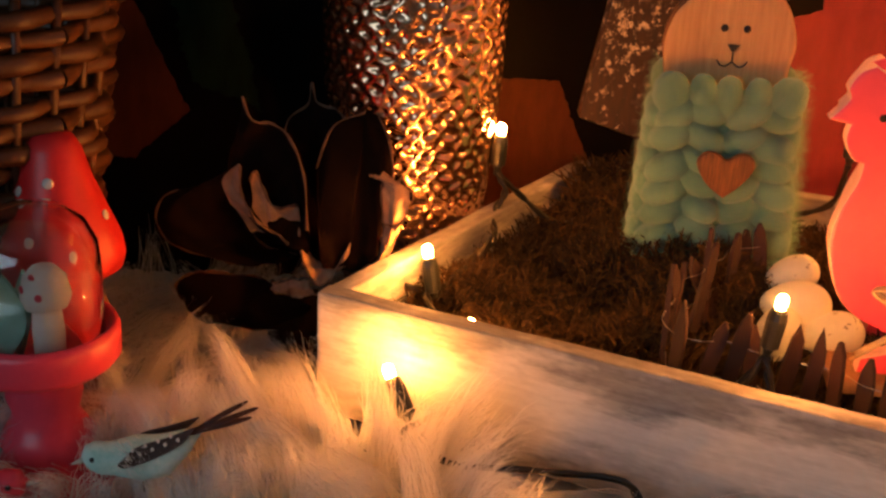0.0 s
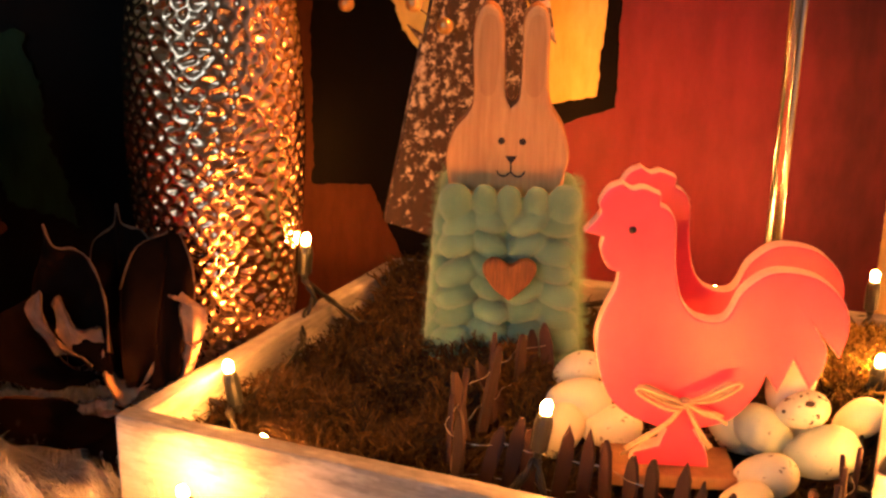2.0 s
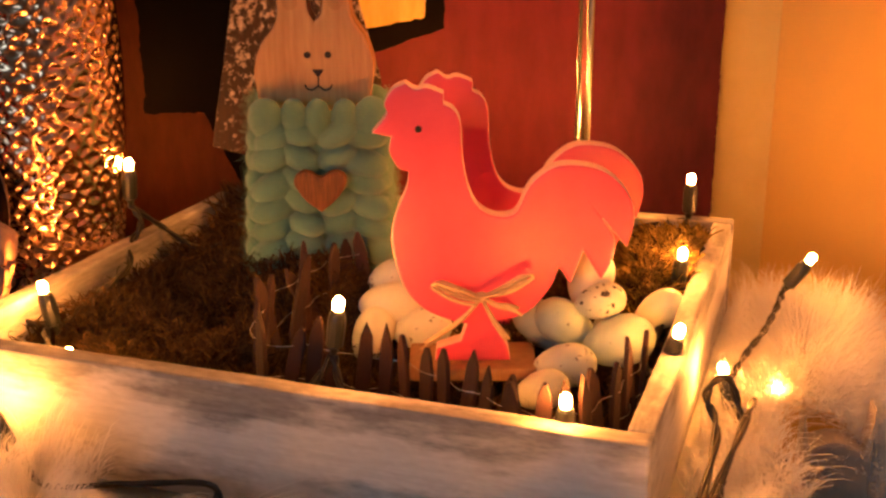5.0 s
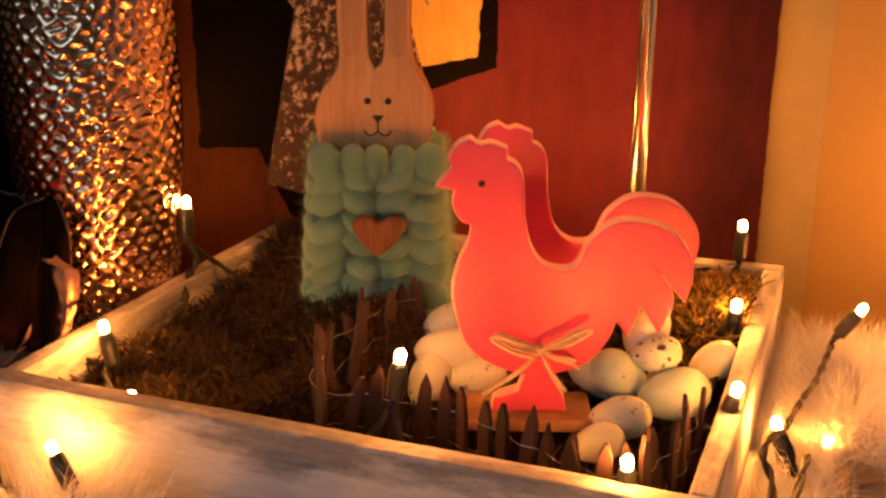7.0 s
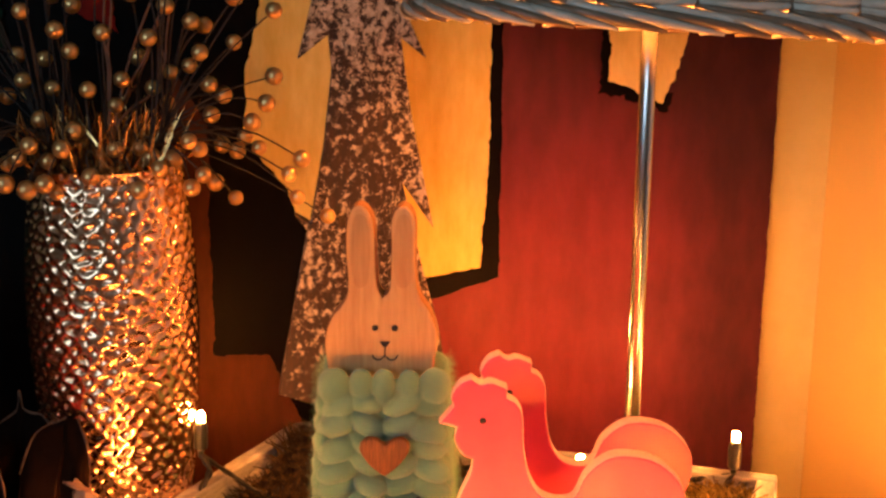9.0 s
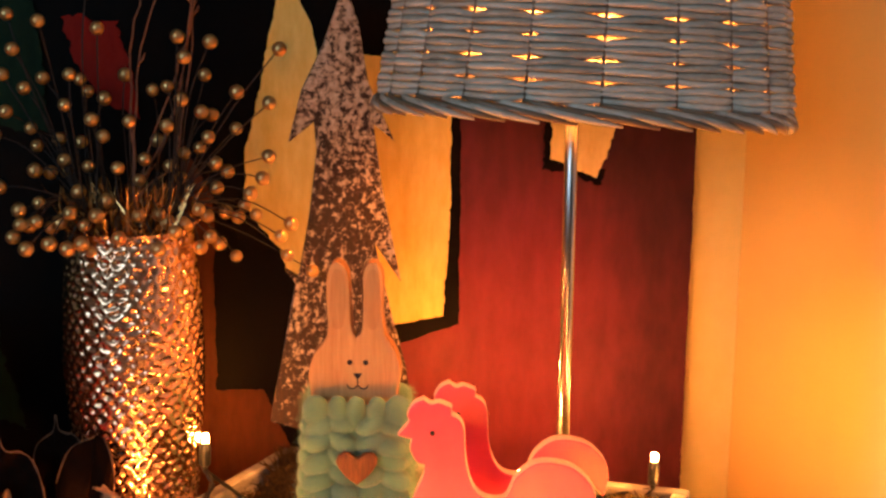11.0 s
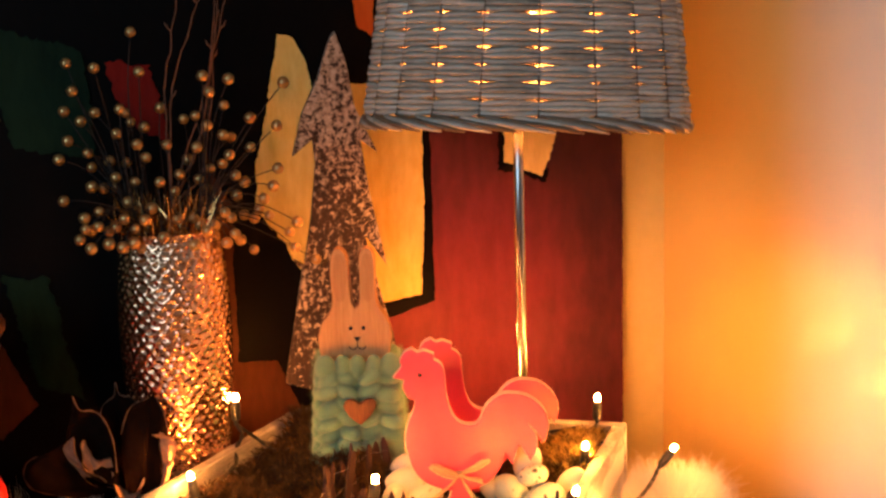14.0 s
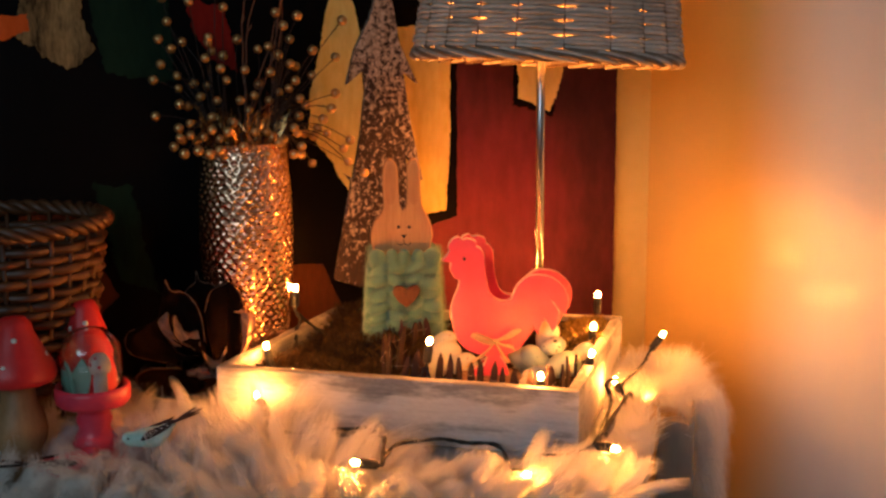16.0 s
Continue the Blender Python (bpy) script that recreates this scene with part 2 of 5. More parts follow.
M_TRAY = washed_wood()
M_FIR = flaked("flaked_bark")
M_CORAL = grained("coral_lacquer", (0.74, 0.062, 0.12), (0.82, 0.086, 0.155), 30, rough=0.42, relief=0.08, dist=0.0003, spec=0.65)
M_CORAL_EDGE = grained("coral_pale_edge", (0.84, 0.42, 0.36), (0.9, 0.62, 0.55), 200, rough=0.6)
M_PINE = grained("pale_pine", (0.48, 0.24, 0.085), (0.72, 0.44, 0.19), 36, (4, 1, 0.35), 0.6, 0.2)
M_EARLINE = grained("ear_hollow_wood", (0.42, 0.2, 0.075), (0.62, 0.36, 0.15), 36, (4, 1, 0.35), 0.7, 0.2)
M_SINGED = grained("singed_wood_edge", (0.16, 0.06, 0.018), (0.36, 0.17, 0.06), 60, (2, 2, 0.5), 0.65, 0.25)
M_HEART = grained("heart_bark_wood", (0.05, 0.014, 0.004), (0.26, 0.10, 0.028), 70, (4, 1, 0.4), 0.6, 0.4)
M_INK = grained("burnt_ink", (0.012, 0.006, 0.004), (0.02, 0.01, 0.008), 80)
M_WOOL = knit_wool()
M_FUZZ = hair("mint_wool_fibre", (0.14, 0.3, 0.22), (0.26, 0.45, 0.34), 0.7, 0.5)
M_MOSS = hair("dried_moss", (0.004, 0.002, 0.0008), (0.095, 0.052, 0.010), 0.9, 0.3)
M_LITMOSS = hair("led_lit_dry_moss", (0.12, 0.08, 0.012), (0.6, 0.44, 0.1), 0.9, 0.4)
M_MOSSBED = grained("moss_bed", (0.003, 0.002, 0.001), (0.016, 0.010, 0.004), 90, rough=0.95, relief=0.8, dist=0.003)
M_EGG = grained("speckled_eggshell", (0.5, 0.53, 0.42), (0.68, 0.69, 0.57), 40, rough=0.5, relief=0.1, spots=(230, 0.63, (0.05, 0.035, 0.02)), vary=0.3)
M_EGGBLUE = grained("blue_green_eggshell", (0.29, 0.40, 0.34), (0.46, 0.55, 0.47), 40, rough=0.5, relief=0.1, spots=(260, 0.67, (0.07, 0.06, 0.045)), vary=0.3)
M_EGGPLAIN = grained("plain_eggshell", (0.56, 0.57, 0.44), (0.70, 0.70, 0.56), 40, rough=0.5, relief=0.1, vary=0.3)
M_EGGDARK = grained("boldly_speckled_eggshell", (0.40, 0.47, 0.38), (0.56, 0.62, 0.5), 40, rough=0.5, relief=0.1, spots=(190, 0.57, (0.02, 0.015, 0.01)))
M_FENCE = grained("dark_stained_fence_wood", (0.008, 0.004, 0.0035), (0.046, 0.0135, 0.0095), 120, (3, 3, 0.5), 0.75, 0.5, vary=0.4)
M_WIRE = grained("fence_wire", (0.3, 0.28, 0.25), (0.5, 0.47, 0.42), 200, rough=0.35, metal=1.0)
M_CABLE = grained("dark_green_cable", (0.004, 0.0045, 0.0035), (0.010, 0.011, 0.008), 150, rough=0.45)
M_SOCKET = grained("dark_socket_plastic", (0.006, 0.010, 0.010), (0.017, 0.024, 0.022), 150, rough=0.35)
M_LED = glow("led_glow", (1.0, 0.315, 0.052), LED_POWER)
M_BULB = glow("lamp_bulb_glow", (1.0, 0.30, 0.048), LAMP_POWER)
M_CHROME = grained("brushed_steel", (0.36, 0.365, 0.38), (0.48, 0.485, 0.5), 60, (1, 1, 0.1), 0.26, 0.05, metal=1.0)
M_WILLOW = grained("grey_willow", (0.26, 0.22, 0.175), (0.74, 0.68, 0.6), 60, (1, 1, 2), 0.26, 0.3, vary=0.55)
M_STAKE = grained("brown_willow_core", (0.10, 0.065, 0.04), (0.26, 0.18, 0.12), 60, (1, 1, 2), 0.35, 0.3, vary=0.3)
M_WICKER = grained("brown_wicker", (0.03, 0.010, 0.0035), (0.125, 0.044, 0.0135), 70, (1, 1, 2), 0.45, 0.3, vary=0.4)
M_VASE = grained("hammered_bronze_metal", (0.58, 0.33, 0.19), (0.8, 0.54, 0.37), 40, rough=0.2, relief=0.05, metal=1.0)
M_BERRY = grained("gold_bead", (0.5, 0.28, 0.1), (0.7, 0.45, 0.2), 200, rough=0.28, relief=0.1, metal=0.85)
M_TINSEL = grained("gold_tinsel", (0.45, 0.22, 0.07), (0.75, 0.45, 0.18), 200, rough=0.25, metal=0.9)
M_STEM = grained("dark_wire_stem", (0.006, 0.003, 0.002), (0.018, 0.008, 0.005), 200, rough=0.6)
M_TWIG = grained("copper_twig", (0.1, 0.035, 0.015), (0.25, 0.1, 0.045), 200, rough=0.6)
M_FELT = grained("dark_felt_petal", (0.004, 0.0018, 0.0012), (0.010, 0.0042, 0.0026), 60, rough=0.95, relief=0.4, spec=0.05)
M_FELTIN = grained("tan_petal_lining", (0.22, 0.11, 0.06), (0.42, 0.24, 0.14), 60, rough=0.75, relief=0.3)
M_HEM = grained("brown_petal_hem", (0.05, 0.022, 0.012), (0.16, 0.08, 0.045), 90, rough=0.8)
M_FUR = hair("white_sheepskin_hair", (0.9, 0.88, 0.85), (0.97, 0.96, 0.95), 0.5, 0.6)
M_HIDE = grained("sheepskin_underwool", (0.8, 0.77, 0.73), (0.9, 0.88, 0.85), 60, rough=0.95, relief=0.9, dist=0.004)
M_PINK = grained("pink_lacquered_wood", (0.68, 0.035, 0.075), (0.78, 0.065, 0.11), 40, rough=0.35, relief=0.1)
M_REDCAP = grained("red_mushroom_paint", (0.55, 0.015, 0.02), (0.68, 0.03, 0.03), 40, rough=0.4, relief=0.15)
M_DOT = grained("white_dot_paint", (0.65, 0.6, 0.55), (0.8, 0.76, 0.7), 80, rough=0.6)
M_TURNED = grained("turned_wood", (0.2, 0.1, 0.04), (0.4, 0.22, 0.1), 50, (1, 1, 0.3), 0.55)
M_GLASS = clear("dome_glass")
M_MINT = grained("mint_felt", (0.2, 0.42, 0.34), (0.35, 0.58, 0.48), 120, rough=0.9)
M_BIRD = grained("aqua_bird_plumage", (0.36, 0.62, 0.56), (0.76, 0.88, 0.83), 120, (1, 1, 1), 0.8, 0.6)
M_FEATHER = grained("dark_feather", (0.02, 0.010, 0.008), (0.09, 0.042, 0.03), 160, (1, 5, 1), 0.7)
M_RAFFIA = grained("raffia", (0.5, 0.32, 0.14), (0.75, 0.55, 0.3), 120, (1, 1, 4), 0.6)
M_WALL = grained("cream_wall_paint", (0.68, 0.55, 0.2), (0.76, 0.63, 0.27), 14, rough=0.35, relief=0.1)


def lamp_tinted_wall():
    """Gloss paint with the lamp's orange light coloured in as apricot, fading to off-white."""
    m, nt, b = mat("lamp_tinted_gloss_paint", 0.24)
    broad = tex(nt, "noise", 3, 4, (1, 1, 0.4))
    fine = tex(nt, "noise", 30, 6)
    tc = nt.nodes.new("ShaderNodeTexCoord")
    sp = nt.nodes.new("ShaderNodeSeparateXYZ")
    nt.links.new(tc.outputs["Object"], sp.inputs[0])
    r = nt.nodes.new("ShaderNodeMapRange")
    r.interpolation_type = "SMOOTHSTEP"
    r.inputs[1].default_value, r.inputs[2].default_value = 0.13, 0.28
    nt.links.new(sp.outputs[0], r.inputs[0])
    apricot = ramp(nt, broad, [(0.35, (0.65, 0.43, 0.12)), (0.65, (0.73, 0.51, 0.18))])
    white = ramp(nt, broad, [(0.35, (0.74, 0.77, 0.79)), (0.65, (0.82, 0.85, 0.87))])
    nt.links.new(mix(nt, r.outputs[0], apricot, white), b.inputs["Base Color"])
    waves = tex(nt, "noise", 9, 3, (1, 1, 0.22))
    bump(nt, b, mix(nt, 0.06, waves, fine), 1.0, 0.010)
    return m


M_SIDEWALL = lamp_tinted_wall()
M_ROOM = grained("room_wall_paint", (0.6, 0.57, 0.53), (0.68, 0.65, 0.61), 6, rough=0.8)
M_FLOOR = grained("oak_floor", (0.1, 0.055, 0.025), (0.2, 0.11, 0.05), 12, (1, 6, 1), 0.5)
M_CHEST = grained("dark_brown_wood", (0.045, 0.02, 0.01), (0.1, 0.045, 0.022), 30, (1, 6, 6), 0.5)
M_GREYWOOD = grained("grey_painted_wood", (0.46, 0.39, 0.32), (0.56, 0.49, 0.41), 40, (5, 5, 0.6), 0.55)
P_BLACK = oil_paint("black_oil", (0.001, 0.0007, 0.0007), (0.003, 0.002, 0.002))


def blended_maroon():
    """Maroon brushed out into dark plum towards the upper and the outer rim of the field."""
    m, nt, b = mat("maroon_oil", 0.55)
    b.inputs["Specular IOR Level"].default_value = 0.2
    broad = tex(nt, "noise", 9, 4, (2.2, 1, 0.8))
    fine = tex(nt, "noise", 34, 6, (1.8, 1, 0.7), rough=0.55)
    tc = nt.nodes.new("ShaderNodeTexCoord")
    sp = nt.nodes.new("ShaderNodeSeparateXYZ")
    nt.links.new(tc.outputs["Object"], sp.inputs[0])
    span = []
    for out, lo, hi in ((0, 0.06, 0.20), (2, 0.22, 0.42)):
        r = nt.nodes.new("ShaderNodeMapRange")
        r.interpolation_type = "SMOOTHSTEP"
        r.inputs[1].default_value, r.inputs[2].default_value = lo, hi
        nt.links.new(sp.outputs[out], r.inputs[0])
        span.append(r.outputs[0])
    top = nt.nodes.new("ShaderNodeMath")
    top.operation = "ADD"
    nt.links.new(span[0], top.inputs[0])
    nt.links.new(span[1], top.inputs[1])
    wob = mix(nt, 0.35, mix(nt, 1.0, top.outputs[0], (0.8, 0.8, 0.8), "MULTIPLY"), broad)
    red = ramp(nt, fine, [(0.25, (0.105, 0.011, 0.019)), (0.75, (0.175, 0.022, 0.034))])
    plum = ramp(nt, fine, [(0.3, (0.026, 0.006, 0.009)), (0.7, (0.06, 0.012, 0.015))])
    nt.links.new(mix(nt, ramp(nt, wob, [(0.25, (0, 0, 0)), (0.8, (1, 1, 1))]), red, plum), b.inputs["Base Color"])
    bump(nt, b, fine, 0.3, 0.0005)
    return m


P_MAROON = blended_maroon()
P_YELLOW = oil_paint("ochre_yellow_oil", (0.68, 0.48, 0.11), (0.86, 0.68, 0.25))
P_CREAM = oil_paint("cream_oil", (0.62, 0.47, 0.17), (0.82, 0.67, 0.3))
P_RED = oil_paint("red_oil", (0.16, 0.008, 0.006), (0.24, 0.016, 0.01))
P_GREEN = oil_paint("dark_green_oil", (0.003, 0.011, 0.006), (0.009, 0.026, 0.013))
# cream darkened for the weak light at the upper left; dark strokes are paint
P_DIMCREAM = oil_paint("dimmed_cream_oil", (0.012, 0.008, 0.003), (0.32, 0.23, 0.1), stretch=(5, 2, 1.2))
P_BROWN = oil_paint("brown_oil", (0.055, 0.016, 0.007), (0.1, 0.032, 0.014))
P_ORANGE = oil_paint("orange_oil", (0.5, 0.08, 0.012), (0.62, 0.12, 0.02))

# ---------------------------------------------------------------- the room
TOP = 0.03          # height of the bench top
U = Vector((0.85, 0.5275, 0)).normalized()      # along the painted wall, to its right
N = Vector((-U.y, U.x, 0))                      # into that wall
W0 = Vector((-0.109, 0.819, 0)) + 0.003 * N     # a point on the face of the painting
WALLTURN = math.degrees(math.atan2(U.y, U.x))


def wall_pose(u, k=0.0, z=0.0):
    p = W0 + u * U + k * N
    return pose(p.x, p.y, z, 0, 0, WALLTURN)


def structure(name, bm, material, label, m=None):
    ob = part(name, bm, material)
    if m is not None:
        ob.matrix_basis = m
    return tagged(ob, label, "wall" if "wall" in name else name.split("_")[0], kind="structure")


FLOORZ = -0.45
structure("floor", box(bmesh.new(), -3.2, 3.2, -2.6, 2.6, FLOORZ - 0.05, FLOORZ), M_FLOOR, "brown oak floor in the dim room")
structure("ceiling", box(bmesh.new(), -3.2, 3.2, -2.6, 2.6, 2.0, 2.05), M_ROOM, "plain dim ceiling of the room")
structure("wall_north", box(bmesh.new(), -2.6, 0.262, 0.0, 0.08, FLOORZ, 2.0), M_WALL, "cream painted wall behind the painting", wall_pose(0, 0.026))
# the glossy side wall that meets it at the right and comes forward
c0 = W0 + 0.262 * U + 0.026 * N
SIDE = math.degrees(math.atan2(-0.59, 0.81))
structure("wall_east", box(bmesh.new(), 0.0, 0.235, 0.0, 0.08, FLOORZ, 2.0), M_SIDEWALL, "glossy side wall with the lamp's orange light in its paint", pose(c0.x, c0.y, 0, 0, 0, SIDE))
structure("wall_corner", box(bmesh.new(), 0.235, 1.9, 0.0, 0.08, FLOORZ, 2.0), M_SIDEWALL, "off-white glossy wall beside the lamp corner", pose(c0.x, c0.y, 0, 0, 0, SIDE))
structure("wall_south", box(bmesh.new(), -3.2, 3.2, -2.6, -2.5, FLOORZ, 2.0), M_ROOM, "plain dim wall of the room")
structure("wall_west", box(bmesh.new(), -3.2, -3.1, -2.5, 2.6, FLOORZ, 2.0), M_ROOM, "plain dim wall of the room")
structure("wall_side", box(bmesh.new(), 3.1, 3.2, -2.5, 2.6, FLOORZ, 2.0), M_ROOM, "plain dim wall of the room")
structure("wall_end", box(bmesh.new(), -3.1, 3.1, 2.5, 2.6, FLOORZ, 2.0), M_ROOM, "plain dim wall of the room")

# ---------------------------------------------------------------- the painting
painting = empty("painting", wall_pose(0), "large abstract oil painting in maroon, black and ochre on canvas", "painting")
part("canvas", box(bmesh.new(), -0.95, 0.205, 0.0, 0.022, -0.02, 0.95, 0.002), P_BLACK, painting)
rng = random.Random(4)
LAYER = [0]


def patch(name, outline, material, label="", rag=0.0012, fuzz=0.003):
    """One field of colour with a brushed, uneven rim, a hair's breadth proud of the canvas."""
    LAYER[0] += 1
    pts = []
    n = len(outline)
    for i in range(n):
        a, b = Vector((*outline[i], 0)), Vector((*outline[(i + 1) % n], 0))
        steps = max(1, int((b - a).length / fuzz))
        nrm = Vector(((b - a).y, -(b - a).x, 0)).normalized()
        for s in range(steps):
            p = a.lerp(b, s / steps)
            q = Vector((p.x * 60, p.y * 60, LAYER[0] * 3.7))
            p = p + nrm * rag * (1.2 * noise.noise(q) + 0.8 * noise.noise(q * 6.3) + rng.gauss(0, 0.25))
            pts.append((min(p.x, 0.2048), p.y))
    return part(name, slab(pts, 0.0004, 0, -0.0004 - 0.0003 * LAYER[0]), material, painting, label)


patch("maroon_field", [(0.0, 0.60), (0.0, 0.205), (-0.05, 0.190), (-0.066, 0.19), (-0.07, 0.0), (0.2046, 0.0), (0.2046, 0.60)], P_MAROON, rag=0.0008)
patch("brown_field", [(-0.225, 0.36), (-0.202, 0.32), (-0.203, 0.157), (-0.165, 0.155), (-0.135, 0.085), (-0.14, 0.0), (-0.26, 0.0), (-0.24, 0.2)], P_BROWN)
patch("ochre_field", [(-0.148, 0.480), (-0.134, 0.477), (-0.122, 0.452), (-0.112, 0.41), (-0.08, 0.43), (-0.009, 0.43), (-0.008, 0.30), (-0.014, 0.213), (-0.055, 0.207), (-0.066, 0.19), (-0.09, 0.24), (-0.118, 0.226), (-0.13, 0.235), (-0.15, 0.272), (-0.178, 0.31), (-0.174, 0.36), (-0.164, 0.40)], P_YELLOW, rag=0.0014)
patch("ochre_strip", [(-0.072, 0.190), (-0.054, 0.188), (-0.055, 0.140), (-0.068, 0.12)], P_YELLOW)
patch("black_line", [(0.07, 0.6), (0.069, 0.338), (0.088, 0.336), (0.105, 0.326), (0.121, 0.322), (0.124, 0.335), (0.10, 0.345), (0.08, 0.6)], P_BLACK, rag=0.003)
patch("cream_field", [(0.074, 0.46), (0.076, 0.343), (0.09, 0.342), (0.104, 0.333), (0.117, 0.328), (0.133, 0.371), (0.138, 0.46)], P_CREAM, rag=0.0018)
patch("red_field", [(-0.312, 0.46), (-0.27, 0.455), (-0.255, 0.38), (-0.285, 0.395), (-0.305, 0.43)], P_RED, rag=0.003)
patch("orange_field", [(-0.075, 0.53), (-0.05, 0.53), (-0.055, 0.475), (-0.07, 0.485)], P_ORANGE)
patch("green_field", [(-0.425, 0.50), (-0.33, 0.47), (-0.325, 0.37), (-0.40, 0.38), (-0.412, 0.44)], P_GREEN, rag=0.003)
patch("cream_field", [(-0.48, 0.50), (-0.422, 0.478), (-0.42, 0.44), (-0.408, 0.405), (-0.44, 0.385), (-0.49, 0.42)], P_DIMCREAM, rag=0.004)
patch("orange_field", [(-0.53, 0.44), (-0.478, 0.445), (-0.476, 0.428), (-0.505, 0.417), (-0.53, 0.41)], P_ORANGE, rag=0.003)
patch("green_field", [(-0.42, 0.26), (-0.38, 0.255), (-0.352, 0.13), (-0.395, 0.15)], P_GREEN, rag=0.003)
patch("brown_field", [(-0.50, 0.24), (-0.442, 0.225), (-0.425, 0.19), (-0.398, 0.132), (-0.433, 0.10), (-0.50, 0.10)], P_BROWN, rag=0.0015)

# ---------------------------------------------------------------- the bench and the tray
bench = empty("bench", pose(0, 0, 0), "dark brown wooden bench under the sheepskin", "bench")
part("bench_top", box(bmesh.new(), -0.85, 0.150, 0.29, 0.66, -0.03, 0.012, 0.004), M_CHEST, bench)
part("side_panel", box(bmesh.new(), 0.124, 0.146, 0.33, 0.64, FLOORZ, -0.03, 0.003), M_CHEST, bench)
part("side_panel", box(bmesh.new(), -0.83, -0.806, 0.29, 0.60, FLOORZ, -0.03, 0.003), M_CHEST, bench)
part("front_panel", box(bmesh.new(), -0.806, 0.124, 0.31, 0.33, FLOORZ, -0.03, 0.003), M_CHEST, bench)

chair = empty("chair", pose(0.173, 0.655, 0, 0, 0, 12), "grey painted chair back half covered by the sheepskin", "chair")
part("back_slat", slab(rounded([(-0.019, FLOORZ), (-0.019, 0.008), (-0.014, 0.02), (0.0, 0.025), (0.014, 0.02), (0.019, 0.008), (0.019, FLOORZ)], 70, 3), 0.018, 0.002), M_GREYWOOD, chair)

TRAY_Z0, TRAY_Z1, BOARD = 0.040, 0.103, 0.0115
CORNERS = [Vector((-0.256, 0.467, 0)), Vector((0.102, 0.477, 0)), Vector((0.096, 0.784, 0)), Vector((-0.238, 0.747, 0))]
tray = empty("tray", pose(0, 0, 0), "whitewashed wooden tray with worn paint, filled with moss", "tray")


def board(name, a, b, cut):
    """One side of the tray; the short sides stop at the long ones."""
    d = (b - a).normalized()
    a2, b2 = a + d * cut, b - d * cut
    length = (b2 - a2).length
    bm = bmesh.new()
    box(bm, 0, length, 0, BOARD, TRAY_Z0, TRAY_Z1)
    bmesh.ops.subdivide_edges(bm, edges=[e for e in bm.edges if abs(e.verts[0].co.x - e.verts[1].co.x) > 0.01], cuts=24)
    bmesh.ops.bevel(bm, geom=[e for e in bm.edges if len(e.link_faces) == 2 and e.calc_face_angle(0) > 1.2], offset=0.0016, segments=2, affect="EDGES", profile=0.6)
    for v in bm.verts:
        v.co.z += 0.0007 * noise.noise(v.co * 30) * (v.co.z > 0.08)
        v.co.y += 0.0006 * noise.noise(v.co * 22 + Vector((5, 0, 0)))
    ob = part(name, bm, M_TRAY, tray)
    ob.matrix_basis = pose(a2.x, a2.y, 0, 0, 0, math.degrees(math.atan2(d.y, d.x)))
    return ob


board("front_board", CORNERS[0], CORNERS[1], 0.0)
board("back_board", CORNERS[2], CORNERS[3], 0.0)
board("side_board", CORNERS[1], CORNERS[2], BOARD + 0.0003)
board("side_board", CORNERS[3], CORNERS[0], BOARD + 0.0003)
bm = bmesh.new()
vs = [bm.verts.new((c.x * 0.985, 0.62 + (c.y - 0.62) * 0.985, TRAY_Z0 + 0.004)) for c in CORNERS]
f = bm.faces.new(vs)
r = bmesh.ops.extrude_face_region(bm, geom=[f])
bmesh.ops.translate(bm, verts=[v for v in r["geom"] if isinstance(v, bmesh.types.BMVert)], vec=(0, 0, 0.006))
part("tray_bottom", bm, M_TRAY, tray)

# ---------------------------------------------------------------- moss in the tray


def moss_height(x, y):
    h = 0.071 + 0.010 * noise.noise(Vector((x * 16, y * 16, 1))) + 0.006 * noise.noise(Vector((x * 45, y * 45, 3)))
    back = min(1.0, max(0.0, (y - 0.60) / 0.12))
    left = min(1.0, max(0.0, (-0.05 - x) / 0.06))
    h += 0.010 * back + 0.010 * left * (1 - back * 0.3)
    h += 0.030 * math.exp(-((x - 0.064) ** 2 + (y - 0.705) ** 2) / 0.0022)
    h += 0.030 * math.exp(-((x + 0.118) ** 2 / 0.0034 + (y - 0.606) ** 2 / 0.0006))
    h += 0.020 * math.exp(-((x + 0.205) ** 2 / 0.0016 + (y - 0.728) ** 2 / 0.0012))
    in_pen = math.exp(-(((x - 0.02) / 0.075) ** 4 + ((y - 0.565) / 0.055) ** 4))
    return h * (1 - in_pen) + 0.066 * in_pen


def in_tray(x, y, inset=BOARD + 0.001):
    for i in range(4):
        a, b = CORNERS[i], CORNERS[(i + 1) % 4]
        d = (b - a).normalized()
        if d.x * (y - a.y) - d.y * (x - a.x) < inset:
            return False
    return True


moss = empty("moss", pose(0, 0, 0), "dried green and brown moss filling the tray", "moss", kind="stuff")
NX, NY = 90, 80
grid, faces = [], []
for j in range(NY + 1):
    for i in range(NX + 1):
        s, t = i / NX, j / NY
        ins = [CORNERS[k].lerp(sum(CORNERS, Vector()) / 4, 0.055) for k in range(4)]
        p = ins[0].lerp(ins[1], s).lerp(ins[3].lerp(ins[2], s), t)
        grid.append((p.x, p.y, moss_height(p.x, p.y) - 0.004))
for j in range(NY):
    for i in range(NX):
        q = j * (NX + 1) + i
        faces.append((q, q + 1, q + NX + 2, q + NX + 1))
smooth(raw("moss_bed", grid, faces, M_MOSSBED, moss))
np.random.seed(5)
roots, tips, bends = [], [], []
